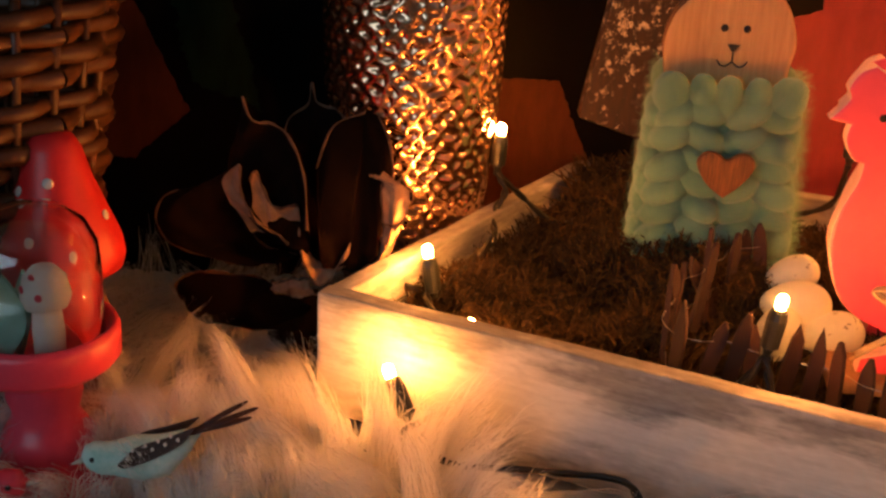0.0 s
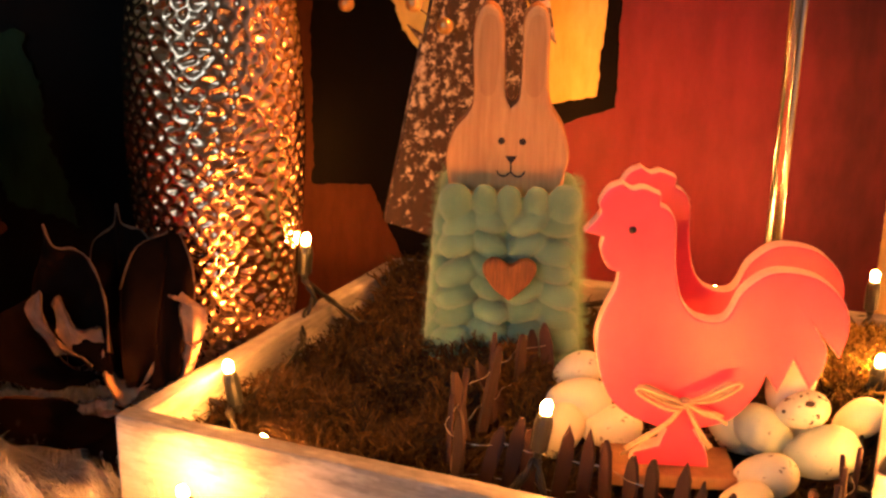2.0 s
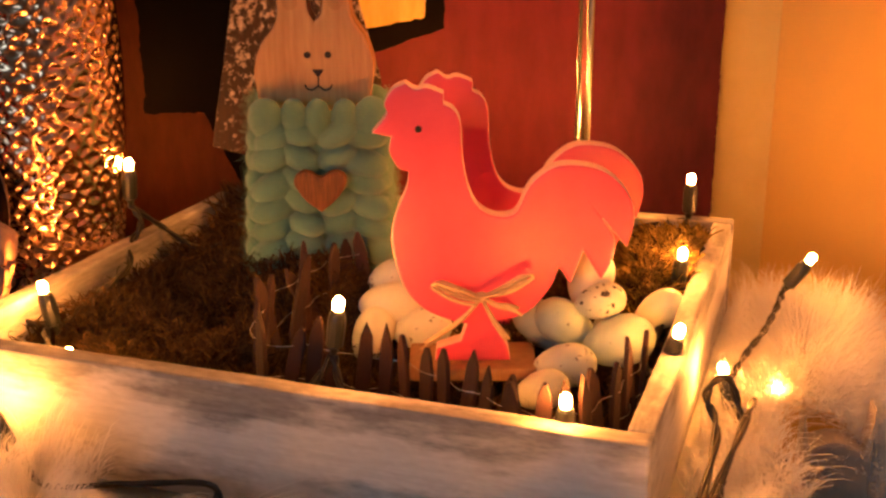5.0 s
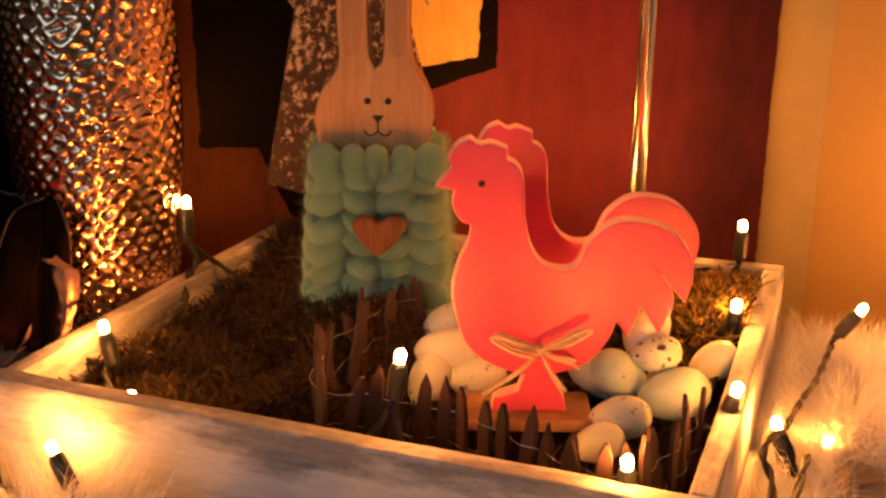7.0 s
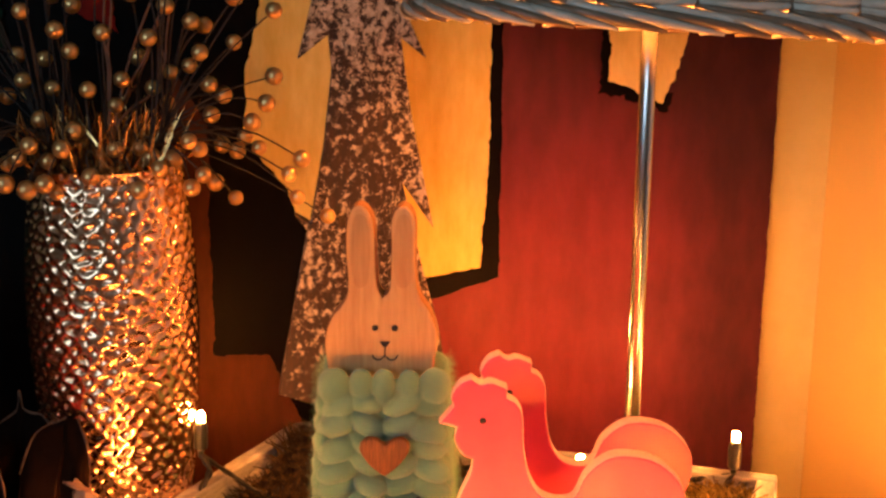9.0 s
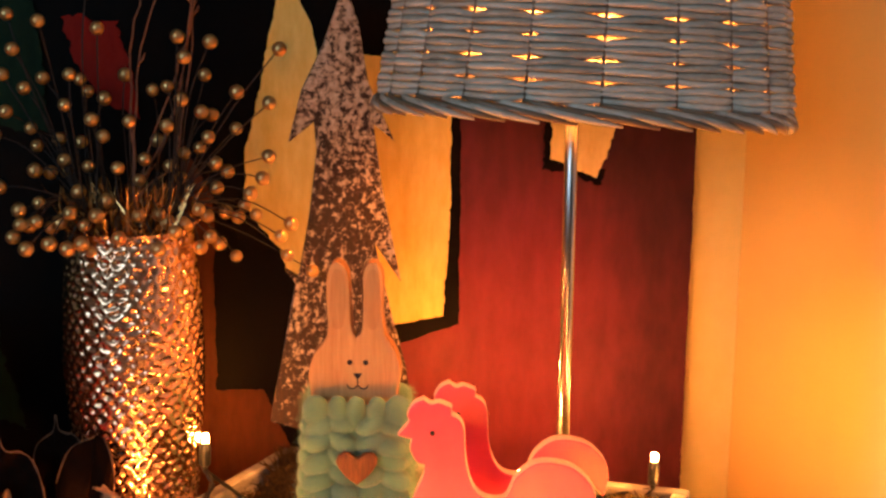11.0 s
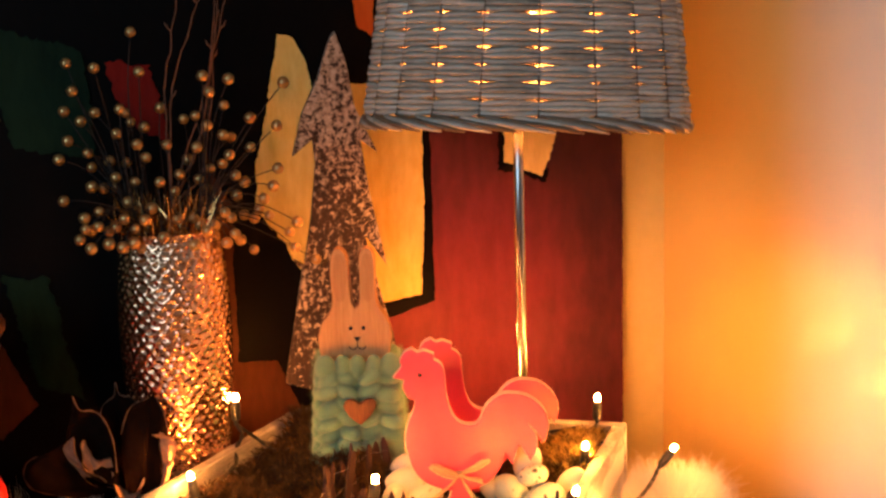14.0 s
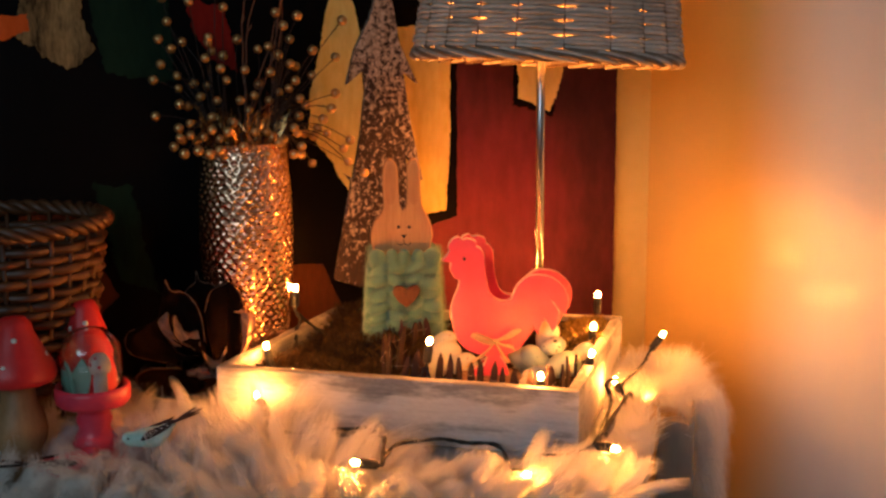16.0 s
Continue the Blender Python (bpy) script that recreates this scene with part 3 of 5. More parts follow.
while len(roots) < 26000:
    x, y = np.random.uniform(-0.25, 0.1), np.random.uniform(0.47, 0.79)
    if not in_tray(x, y, 0.016):
        continue
    pen = math.exp(-(((x - 0.02) / 0.075) ** 4 + ((y - 0.565) / 0.055) ** 4))
    if np.random.rand() < 0.85 * pen:
        continue
    tuft = max(0.0, 0.5 + 0.9 * noise.noise(Vector((x * 38, y * 38, 8))))
    if np.random.rand() > 0.35 + tuft:
        continue
    z = moss_height(x, y) - 0.004
    a = np.random.rand() * 6.283
    ln = np.random.uniform(0.007, 0.019) * (0.5 + 1.0 * tuft)
    lean = np.random.uniform(0.3, 1.0)
    roots.append((x, y, z))
    tips.append((x + ln * lean * math.cos(a), y + ln * lean * math.sin(a), z + ln * (1.05 - 0.7 * lean)))
    bends.append((0.003 * np.random.randn(), 0.003 * np.random.randn(), 0.003 + 0.003 * np.random.rand()))
# moss near the LEDs gets a golden colour standing in for their light
gold = [i for i, p in enumerate(roots) if (p[0] - 0.062) ** 2 + (p[1] - 0.705) ** 2 < 0.042 ** 2]
for k in range(2200):
    a, d = np.random.rand() * 6.283, 0.040 * np.random.rand() ** 0.6
    x, y = 0.062 + d * math.cos(a), 0.700 + 1.3 * d * math.sin(a)
    if in_tray(x, y, 0.014):
        gold.append(len(roots))
        z = moss_height(x, y) - 0.003
        b = np.random.rand() * 6.283
        ln = np.random.uniform(0.006, 0.016)
        roots.append((x, y, z))
        tips.append((x + 0.6 * ln * math.cos(b), y + 0.6 * ln * math.sin(b), z + 0.8 * ln))
        bends.append(tuple(0.003 * np.random.randn(3)))
strands("lit_moss", [roots[i] for i in gold], [tips[i] for i in gold], [bends[i] for i in gold], 0.0007, M_LITMOSS, moss, "dry moss mound with LED light in its golden colour")
strands("moss_fronds", roots, tips, bends, np.random.uniform(0.0003, 0.0008, len(roots)), M_MOSS, moss)

# ---------------------------------------------------------------- roosters
HEAD = [(-13, 200), (-14, 193), (-10, 185), (-5, 183), (-6, 175), (-11, 163), (-14, 150), (-12, 137), (-7, 122), (2, 112), (15, 106), (23, 104)]
FEET = [(20, 95), (8, 91), (7, 84), (45, 84), (43, 93), (36, 104)]
TAIL = [(53, 110), (64, 123), (68, 134), (74, 125), (80, 142), (89, 127), (94, 137), (95, 148), (90, 157), (101, 144), (104, 158), (101, 171), (90, 182), (77, 186), (64, 185)]
NECK = [(53, 176), (48, 165), (44, 161), (36, 161), (29, 165), (24, 174), (21, 189), (20, 206), (17, 213), (12, 216), (12, 221), (4, 224), (-1, 223), (-6, 226), (-12, 223), (-16, 216), (-15, 211), (-22, 202)]
ROOSTER = [(x / 1000, (z - 84) / 1000) for x, z in HEAD + FEET + TAIL + NECK]


def rooster(m, label):
    base = empty("rooster_figure", m, label, "rooster figure", "pair of rooster figures")
    bm = slab(rounded(ROOSTER, 50, 4), 0.010, 0.0014)
    ob = part("body", bm, M_CORAL, base)
    # cut sides and bevels take the paler edge colour
    ob.data.materials.append(M_CORAL_EDGE)
    for p in ob.data.polygons:
        if abs(p.normal.y) < 0.93:
            p.material_index = 1
    eye = lathe([(0, 0.0006), (0.0012, 0.0004), (0.0017, 0), (0.0017, -0.001)], 14)
    e = part("eye", eye, M_INK, base)
    e.matrix_basis = pose(0.0, -0.0002, 0.12, 90)
    part("foot_block", box(bmesh.new(), -0.006, 0.058, -0.010, 0.024, -0.007, 0.0, 0.002), M_TURNED, base, "small brown wooden base board")
    return base


rooster(pose(-0.029, 0.560, 0.084, 0, 0, 20), "coral red wooden rooster figure with a raffia bow, standing among eggs")
rooster(pose(-0.0355, 0.622, 0.0765, 0, 0, 23), "coral red wooden rooster figure standing behind the other one")

bow = empty("raffia_bow", pose(-0.029, 0.560, 0.084, 0, 0, 20), "pale raffia bow tied round the rooster's legs", "bow")
KNOT = Vector((0.030, -0.006, 0.037))
LOOPS = [[(0, 0, 0), (-0.010, -0.003, 0.0055), (-0.020, -0.002, 0.0095), (-0.0215, -0.001, 0.0075), (-0.010, -0.002, 0.002), (0, 0, 0)],
         [(0, 0, 0), (0.010, -0.003, 0.006), (0.020, -0.002, 0.0115), (0.0215, -0.001, 0.0095), (0.010, -0.002, 0.003), (0, 0, 0)],
         [(0, 0, 0), (-0.008, -0.005, -0.007), (-0.018, -0.006, -0.014), (-0.029, -0.007, -0.021)],
         [(0, 0, 0), (0.004, -0.004, -0.006), (0.008, -0.005, -0.011), (0.012, -0.004, -0.016)],
         [(0, 0, 0), (0.007, -0.003, -0.003), (0.014, -0.002, -0.005), (0.018, 0, -0.008)]]
for lp in LOOPS:
    for k in range(3):
        bm = bmesh.new()
        off = Vector((rng.gauss(0, 0.0005), -0.0006 * k, rng.gauss(0, 0.0007)))
        tube(bm, flow([KNOT + off * (0.3 + i) + Vector(p) for i, p in enumerate(lp)], 5), 0.0009, 5)
        smooth(part("raffia_strand", bm, M_RAFFIA, bow))
smooth(part("knot", lathe([(0, -0.003), (0.0025, -0.002), (0.003, 0), (0.0025, 0.002), (0, 0.003)], 10), M_RAFFIA, bow)).matrix_basis = Matrix.Translation(KNOT)

# ---------------------------------------------------------------- the bunny
bunny = empty("bunny_figure", pose(-0.116, 0.634, 0.088, 0, 0, 20), "pale wooden bunny figure wearing a mint green chunky wool jumper", "bunny figure")
bz = -0.088
LEFT = [(-30, 170), (-34, 200), (-35, 212), (-31, 226), (-24, 235), (-21, 245), (-22, 268), (-21, 284), (-17, 292), (-11, 292), (-6, 283), (-5, 262), (-4, 245), (-1, 239)]
RIGHT = [(3, 245), (4, 268), (4, 284), (8, 292), (14, 292), (18, 283), (18, 258), (20, 241), (27, 229), (31, 214), (29, 200), (26, 170)]
HEADLINE = [(x / 1000, z / 1000 + bz) for x, z in LEFT + RIGHT]
head = part("head", slab(rounded(HEADLINE, 80, 4), 0.015, 0.0022), M_PINE, bunny, "pale wooden bunny head with long ears")
head.data.materials.append(M_SINGED)
for p in head.data.polygons:
    if abs(p.normal.y) < 0.8:
        p.material_index = 1
for cx, lean in ((-0.0135, 0.0), (0.011, 0.0)):
    ear = rounded([(cx - 0.004, 0.247 + bz), (cx - 0.0055, 0.268 + bz), (cx - 0.004, 0.284 + bz), (cx, 0.288 + bz), (cx + 0.004, 0.284 + bz), (cx + 0.0052, 0.268 + bz), (cx + 0.0035, 0.247 + bz)], 100, 3)
    part("ear_lining", slab(ear, 0.0006, 0, -0.0005), M_EARLINE, bunny, "darker carved inside of an ear")
for x in (-0.0055, 0.0058):
    e = part("eye", lathe([(0, 0.0006), (0.0014, 0.0004), (0.0019, 0), (0.0019, -0.001)], 14), M_INK, bunny)
    e.matrix_basis = pose(x, -0.0003, 0.2205 + bz, 90)
part("nose", slab(rounded([(-0.0032, 0.2125 + bz), (0.0033, 0.2125 + bz), (0.0, 0.2085 + bz)], 120, 3), 0.0008, 0.0002, -0.0006), M_INK, bunny)
bm = bmesh.new()
tube(bm, [(0, -0.0002, 0.209 + bz), (0, -0.0003, 0.2035 + bz)], 0.00045, 5)
tube(bm, flow([(-0.0075, -0.0002, 0.2042 + bz), (-0.006, -0.0003, 0.2018 + bz), (-0.003, -0.0003, 0.2012 + bz), (0, -0.0003, 0.2033 + bz), (0.003, -0.0003, 0.2012 + bz), (0.006, -0.0003, 0.2018 + bz), (0.0075, -0.0002, 0.2042 + bz)], 3), 0.00045, 5)
part("mouth", bm, M_INK, bunny)
# jumper: a padded core and rows of thick crochet stitches round it
JUMPER_Z0, JUMPER_Z1 = 0.008, 0.110


def jumper_half(z):
    """Half the jumper's width, wider towards the hem."""
    return 0.0395 - 0.0065 * (z - JUMPER_Z0) / (JUMPER_Z1 - JUMPER_Z0)


core = bmesh.new()
box(core, -0.034, 0.033, -0.008, 0.020, -0.004, JUMPER_Z1 - 0.008, 0.009)
smooth(part("jumper_core", core, M_WOOL, bunny))
st = lathe([(0, -1), (0.42, -0.94), (0.74, -0.74), (0.93, -0.42), (1, 0), (0.93, 0.42), (0.74, 0.74), (0.42, 0.94), (0, 1)], 16)
for v in st.verts:
    v.co += 0.09 * noise.noise_vector(v.co * 1.7)
stitch_me = bpy.data.meshes.new("yarn_stitch")
st.to_mesh(stitch_me)
st.free()
stitch_me.materials.append(M_WOOL)
for p in stitch_me.polygons:
    p.use_smooth = True


def stitch(x, y, z, tilt, w, d, h, turn=0.0):
    piece("yarn_stitch", stitch_me, bunny, pose(x, y, z, 0, tilt, turn) @ Matrix.Diagonal((w, d, h, 1)))


rows = 7
for r_ in range(rows):
    zc = JUMPER_Z0 + 0.004 + r_ * 0.0126
    half = jumper_half(zc)
    for y, deep in ((-0.0105, 0.0078), (0.0225, 0.0070)):
        # an edge braid at each side, leaning inwards, and two braids that meet in the middle
        for x, tilt, w in ((-half + 0.010, -16, 0.0125), (-0.0105, 24, 0.0118), (0.0105, -24, 0.0118), (half - 0.010, 16, 0.0122)):
            stitch(x + rng.gauss(0, 0.0010), y + rng.gauss(0, 0.0009), zc + (0.003 if abs(x) < 0.02 else 0.0) + rng.gauss(0, 0.0011), tilt + rng.gauss(0, 7), w * rng.uniform(0.92, 1.1), deep, 0.0073 * rng.uniform(0.9, 1.14), rng.gauss(0, 6))
    for x in (-half - 0.0005, half - 0.0025):
        for y in (-0.002, 0.008, 0.017):
            stitch(x, y, zc + rng.gauss(0, 0.0016), rng.gauss(0, 12), 0.0062, 0.0082, 0.0074)
for c_ in range(5):
    for y in (-0.0095, 0.0215):
        x = -0.0285 + c_ * 0.0142 + rng.gauss(0, 0.0007)
        wide = 0.0098 if c_ in (0, 4) else 0.0074
        stitch(x, y, JUMPER_Z1 - 0.0105 + rng.gauss(0, 0.0006), (c_ - 2) * 7 + rng.gauss(0, 4), wide, 0.0080, 0.0112)
np.random.seed(11)
n = 15000
sz = np.random.uniform(0.0, JUMPER_Z1 + 0.001, n)
hw = 0.0395 - 0.0065 * (sz - JUMPER_Z0) / (JUMPER_Z1 - JUMPER_Z0) + 0.0035
sx = np.random.uniform(-1, 1, n) * hw
sy = np.where(np.random.rand(n) < 0.6, -0.0165, np.random.uniform(-0.013, 0.025, n))
flank = sy > -0.016
sgn = np.where(np.random.rand(n) < 0.5, -1.0, 1.0)
sx = np.where(flank, sgn * hw, sx)
root = np.stack([sx * 0.97, sy, sz], 1)
out = np.stack([np.random.randn(n) * 0.5 + flank * sgn * 0.9, -0.4 + np.random.randn(n) * 0.4, np.random.randn(n) * 0.7], 1)
strands("wool_fuzz", root, root + out * 0.0042, np.random.randn(n, 3) * 0.0012, 0.00006, M_FUZZ, bunny)
heart = [(0, -12), (-8, -6), (-14, 3), (-14, 8), (-10, 11.5), (-5, 11), (0, 8), (5, 11), (10, 11.5), (14, 8), (13, 2), (7, -6)]
hb = part("heart_button", slab(rounded([(x / 1000, z / 1000) for x, z in heart], 75, 4), 0.006, 0.0014), M_HEART, bunny, "small bark wood heart")
hb.matrix_basis = pose(0.0015, -0.0245, 0.150 - 0.088, 4, 0, 0)

# ---------------------------------------------------------------- the fir board
FIRL = [(-22, 105), (-24, 136), (-60, 148), (-57, 165), (-50, 200), (-39, 258), (-47, 268), (-37, 262), (-28, 310), (-22, 360), (-24, 382), (-43, 367), (-33, 405), (-16, 440), (-4, 474), (1, 481)]
FIRR = [(10, 455), (17, 412), (37, 367), (21, 380), (28, 330), (42, 258), (22, 288), (34, 235), (46, 190), (52, 148), (22, 138), (22, 105)]
fir = tagged(part("wooden_fir_tree", slab([(x / 1000, z / 1000) for x, z in FIRL + FIRR], 0.016, 0.0008), M_FIR), "flat wooden fir tree with flaking white paint over brown", "decorative tree")
fir.matrix_basis = pose(-0.162, 0.712, 0.0, 0, 0, 29)

# ---------------------------------------------------------------- the table lamp
lamp = empty("table_lamp", pose(0.0160, 0.703, 0), "table lamp with a grey woven willow shade and a steel pole", "table lamp")
bm = bmesh.new()
tube(bm, [(0, 0, 0.068), (0, 0, 0.56)], 0.0046, 20)
smooth(part("pole", bm, M_CHROME, lamp, "brushed steel pole"))
smooth(part("base_plate", lathe([(0, 0.052), (0.058, 0.052), (0.06, 0.055), (0.059, 0.060), (0.02, 0.064), (0.008, 0.07), (0, 0.07)], 40), M_CHROME, lamp))
smooth(part("bulb_socket", lathe([(0, 0.440), (0.014, 0.440), (0.016, 0.445), (0.016, 0.473), (0.013, 0.477), (0, 0.477)], 24), M_SOCKET, lamp))
smooth(part("bulb", lathe([(0, 0.477), (0.011, 0.479), (0.014, 0.488), (0.022, 0.502), (0.025, 0.515), (0.022, 0.529), (0.012, 0.539), (0, 0.542)], 24), M_BULB, lamp, "lit warm light bulb"))
shade = new("shade")
shade.parent = lamp
shade.matrix_basis = pose(0.007, 0.003, 0.3925, 0, 0, 23) @ pose(0, 0, 0, -3.2, 2.6, 0)
tagged(shade, "grey woven willow shade")
STAKES, ROWS_N, PITCH, R0, SLOPE = 20, 15, 0.0142, 0.1405, -0.125


def shade_radius(z):
    return R0 + SLOPE * z


def oval(r, a, z, out=0.0):
    """A point of the oval shade: r is half its length, out how far it stands off."""
    x, y = math.cos(a), math.sin(a)
    x, y = math.copysign(abs(x) ** 0.9, x), math.copysign(abs(y) ** 0.9, y)
    return ((r + out) * x, (r * 0.54 + out) * y, z)


PER = STAKES * 12
for row in range(ROWS_N):
    for strand in (0, 1):
        for rod in range(3):
            z0 = 0.0165 + row * PITCH
            v, fcs = [], []
            wild = Vector((row * 3.1 + strand * 9, rod * 5.3, 0))
            for k in range(PER):
                a = 2 * math.pi * k / PER
                swing = math.sin(STAKES * a / 2 + math.pi * strand + math.pi * (row % 2))
                out = max(0.0, swing)
                q = wild + Vector((0, 0, k * 0.13))
                # the rods of a pair fan out between two stakes and are pinched at each of them
                fan = 0.80 + 0.20 * abs(swing) ** 0.7
                zc = z0 + (rod - 1) * PITCH * 0.335 * fan + 0.0009 * noise.noise(q)
                wide = PITCH * (0.19 * fan + 0.03 * noise.noise(q * 2.3))
                r = shade_radius(z0)
                off = 0.0046 * swing + 0.0005 * noise.noise(q * 1.7) + (0.0008 if rod == 1 else 0.0) * out
                for dr, dz in ((-0.0006, -1.0), (0.0007, -0.5), (0.0011, 0.0), (0.0007, 0.5), (-0.0006, 1.0), (-0.0012, 0.0)):
                    v.append(oval(r, a, zc + dz * wide, dr + off))
            for k in range(PER):
                q, w = 6 * k, 6 * ((k + 1) % PER)
                for s in range(6):
                    fcs.append((q + s, w + s, w + (s + 1) % 6, q + (s + 1) % 6))
            smooth(raw("weaver", v, fcs, M_WILLOW, shade))
for k in range(STAKES):
    a = 2 * math.pi * k / STAKES
    bm = bmesh.new()
    tube(bm, [oval(shade_radius(z), a, z) for z in (0.0, 0.05, 0.1, 0.15, 0.2, 0.226)], 0.0012, 7)
    smooth(part("stake", bm, M_STAKE, shade))
# the rim: bundles of split willow laid slantwise over each other, dark and pale by turns
for high, size in ((0.0, 1.0), (0.222, 0.80)):
    for k in range(STAKES * 2):
        a0 = 2 * math.pi * k / (STAKES * 2)
        for lay in range(2):
            pts, rad = [], []
            for i in range(9):
                t = i / 8
                a = a0 + t * 2 * math.pi / STAKES * 1.25
                x, y, z = oval(R0, a, 0.0105 - 0.0105 * t - 0.003 * lay, 0.0035 * math.sin(math.pi * t) + 0.0012 * lay)
                pts.append((x * size, y * size, z + high))
                rad.append(0.0007 + 0.0019 * math.sin(math.pi * min(1.0, t * 0.9 + 0.05)))
            bm = bmesh.new()
            tube(bm, pts, rad, 6)
            smooth(part("rim_braid", bm, M_STAKE if (k + lay) % 2 == 0 else M_WILLOW, shade))
for k in range(3):
    a = 2.094 * k + 0.4
    bm = bmesh.new()
    tube(bm, [(0, 0, 0.165), (0.04 * math.cos(a), 0.04 * math.sin(a), 0.17), (0.110 * math.cos(a), 0.055 * math.sin(a), 0.222)], 0.0012, 6)
    part("shade_carrier", bm, M_CHROME, shade)

# ---------------------------------------------------------------- the hammered vase with bead sprays
vase = empty("vase", pose(-0.290, 0.615, TOP), "hammered bronze metal vase holding gold bead sprays", "vase")
prof = [(0.0, 0.0), (0.034, 0.0), (0.036, 0.004), (0.040, 0.04), (0.0455, 0.09), (0.0500, 0.14), (0.0515, 0.18), (0.0505, 0.22), (0.0475, 0.255), (0.0455, 0.272), (0.0465, 0.279)]
NV, NH = 264, 300
zs = [p[1] for p in prof[2:]]
rs_ = [p[0] for p in prof[2:]]
verts, fcs = [], []
for j in range(NH + 1):
    z = 0.004 + (0.279 - 0.004) * j / NH
    r0 = float(np.interp(z, zs, rs_))
    for i in range(NV):
        a = 2 * math.pi * i / NV
        s = a * 30 / (2 * math.pi)
        t = z / 0.0118
        jit = 0.5 * noise.noise(Vector((math.cos(a) * 7, math.sin(a) * 7, z * 130)))
        d = math.sin(math.pi * (s + t + jit)) * math.sin(math.pi * (s - t + jit))
        r = r0 - (0.0017 + 0.0007 * jit) * d * d + 0.0005 * jit
        verts.append((r * math.cos(a), r * math.sin(a), z))
for j in range(NH):
    for i in range(NV):
        q = j * NV
        fcs.append((q + i, q + (i + 1) % NV, q + NV + (i + 1) % NV, q + NV + i))
smooth(raw("vase_body", verts, fcs, M_VASE, vase))
smooth(part("vase_lining", lathe([(0.0465, 0.279), (0.0445, 0.2795), (0.0440, 0.27), (0.040, 0.03), (0.0, 0.03)], 48), M_VASE, vase))
smooth(part("vase_foot", lathe([(0, 0), (0.034, 0.0), (0.037, 0.0045)], 48), M_VASE, vase))

# ---------------------------------------------------------------- the string of fairy lights
lights = empty("fairy_lights", pose(0, 0, 0), "string of warm white fairy lights on dark twisted cable", "fairy lights")
bulb_bm = lathe([(0, -0.003), (0.0022, -0.003), (0.0026, 0.0), (0.0024, 0.0017), (0.0015, 0.0029), (0, 0.0033)], 12)
bulb_me = bpy.data.meshes.new("led_bulb")
bulb_bm.to_mesh(bulb_me)
bulb_bm.free()
bulb_me.materials.append(M_LED)
sock_bm = lathe([(0, -0.026), (0.0014, -0.026), (0.0026, -0.022), (0.0042, -0.021), (0.0045, -0.008), (0.0038, -0.0046), (0.0026, -0.0032), (0, -0.0032)], 12)
sock_me = bpy.data.meshes.new("led_socket")
sock_bm.to_mesh(sock_me)
sock_bm.free()
sock_me.materials.append(M_SOCKET)


def led(p, d):
    """One light: its bulb at p, its socket behind it against d. Returns where the cable leaves it."""
    d = Vector(d).normalized()
    m = Matrix.Translation(p) @ d.to_track_quat("Z", "Y").to_matrix().to_4x4()
    s = piece("led_socket", sock_me, lights, m)
    piece("led_bulb", bulb_me, s, Matrix())
    return Vector(p) - 0.026 * d


E_LEFT = led((-0.240, 0.629, 0.149), (0.05, 0, 1))
E_MID = led((-0.050, 0.510, 0.132), (0.12, 0.05, 1))
E_BACK = led((0.069, 0.777, 0.128), (0, 0.1, 1))
E_OUT = led((0.146, 0.755, 0.092), (0.55, 0.15, 0.8))
E_FRONT = led((-0.181, 0.482, 0.099), (-0.1, -0.3, 0.7))
E_CORNER = led((-0.230, 0.528, 0.110), (-0.2, 0.0, 1))
E_GLOW = led((-0.205, 0.449, 0.083), (-0.5, 0.15, 0.7))
E_CANDLE = led((0.0635, 0.489, 0.1115), (0, -0.1, 1))
E_R1 = led((0.082, 0.670, 0.117), (0.1, -0.2, 1))
E_R2 = led((0.097, 0.572, 0.114), (0.25, 0, 1))
E_R3 = led((0.080, 0.684, 0.103), (0.6, 0.3, 0.7))
E_HEN = led((-0.010, 0.684, 0.136), (0, -0.2, 1))
E_WALL = led((-0.067, 0.740, 0.157), (0, 0.1, 1))
E_FUR1 = led((-0.058, 0.325, 0.074), (-0.5, -0.6, 0.25))
E_FUR2 = led((0.073, 0.392, 0.052), (0.6, -0.6, 0.2))
E_FUR3 = led((0.142, 0.436, 0.067), (0.6, -0.4, 0.1))
E_SIDE = led((0.113, 0.625, 0.073), (-0.3, 0.3, 0.8))
E_FUR4 = led((0.138, 0.672, 0.043), (0.4, 0.2, 0.8))
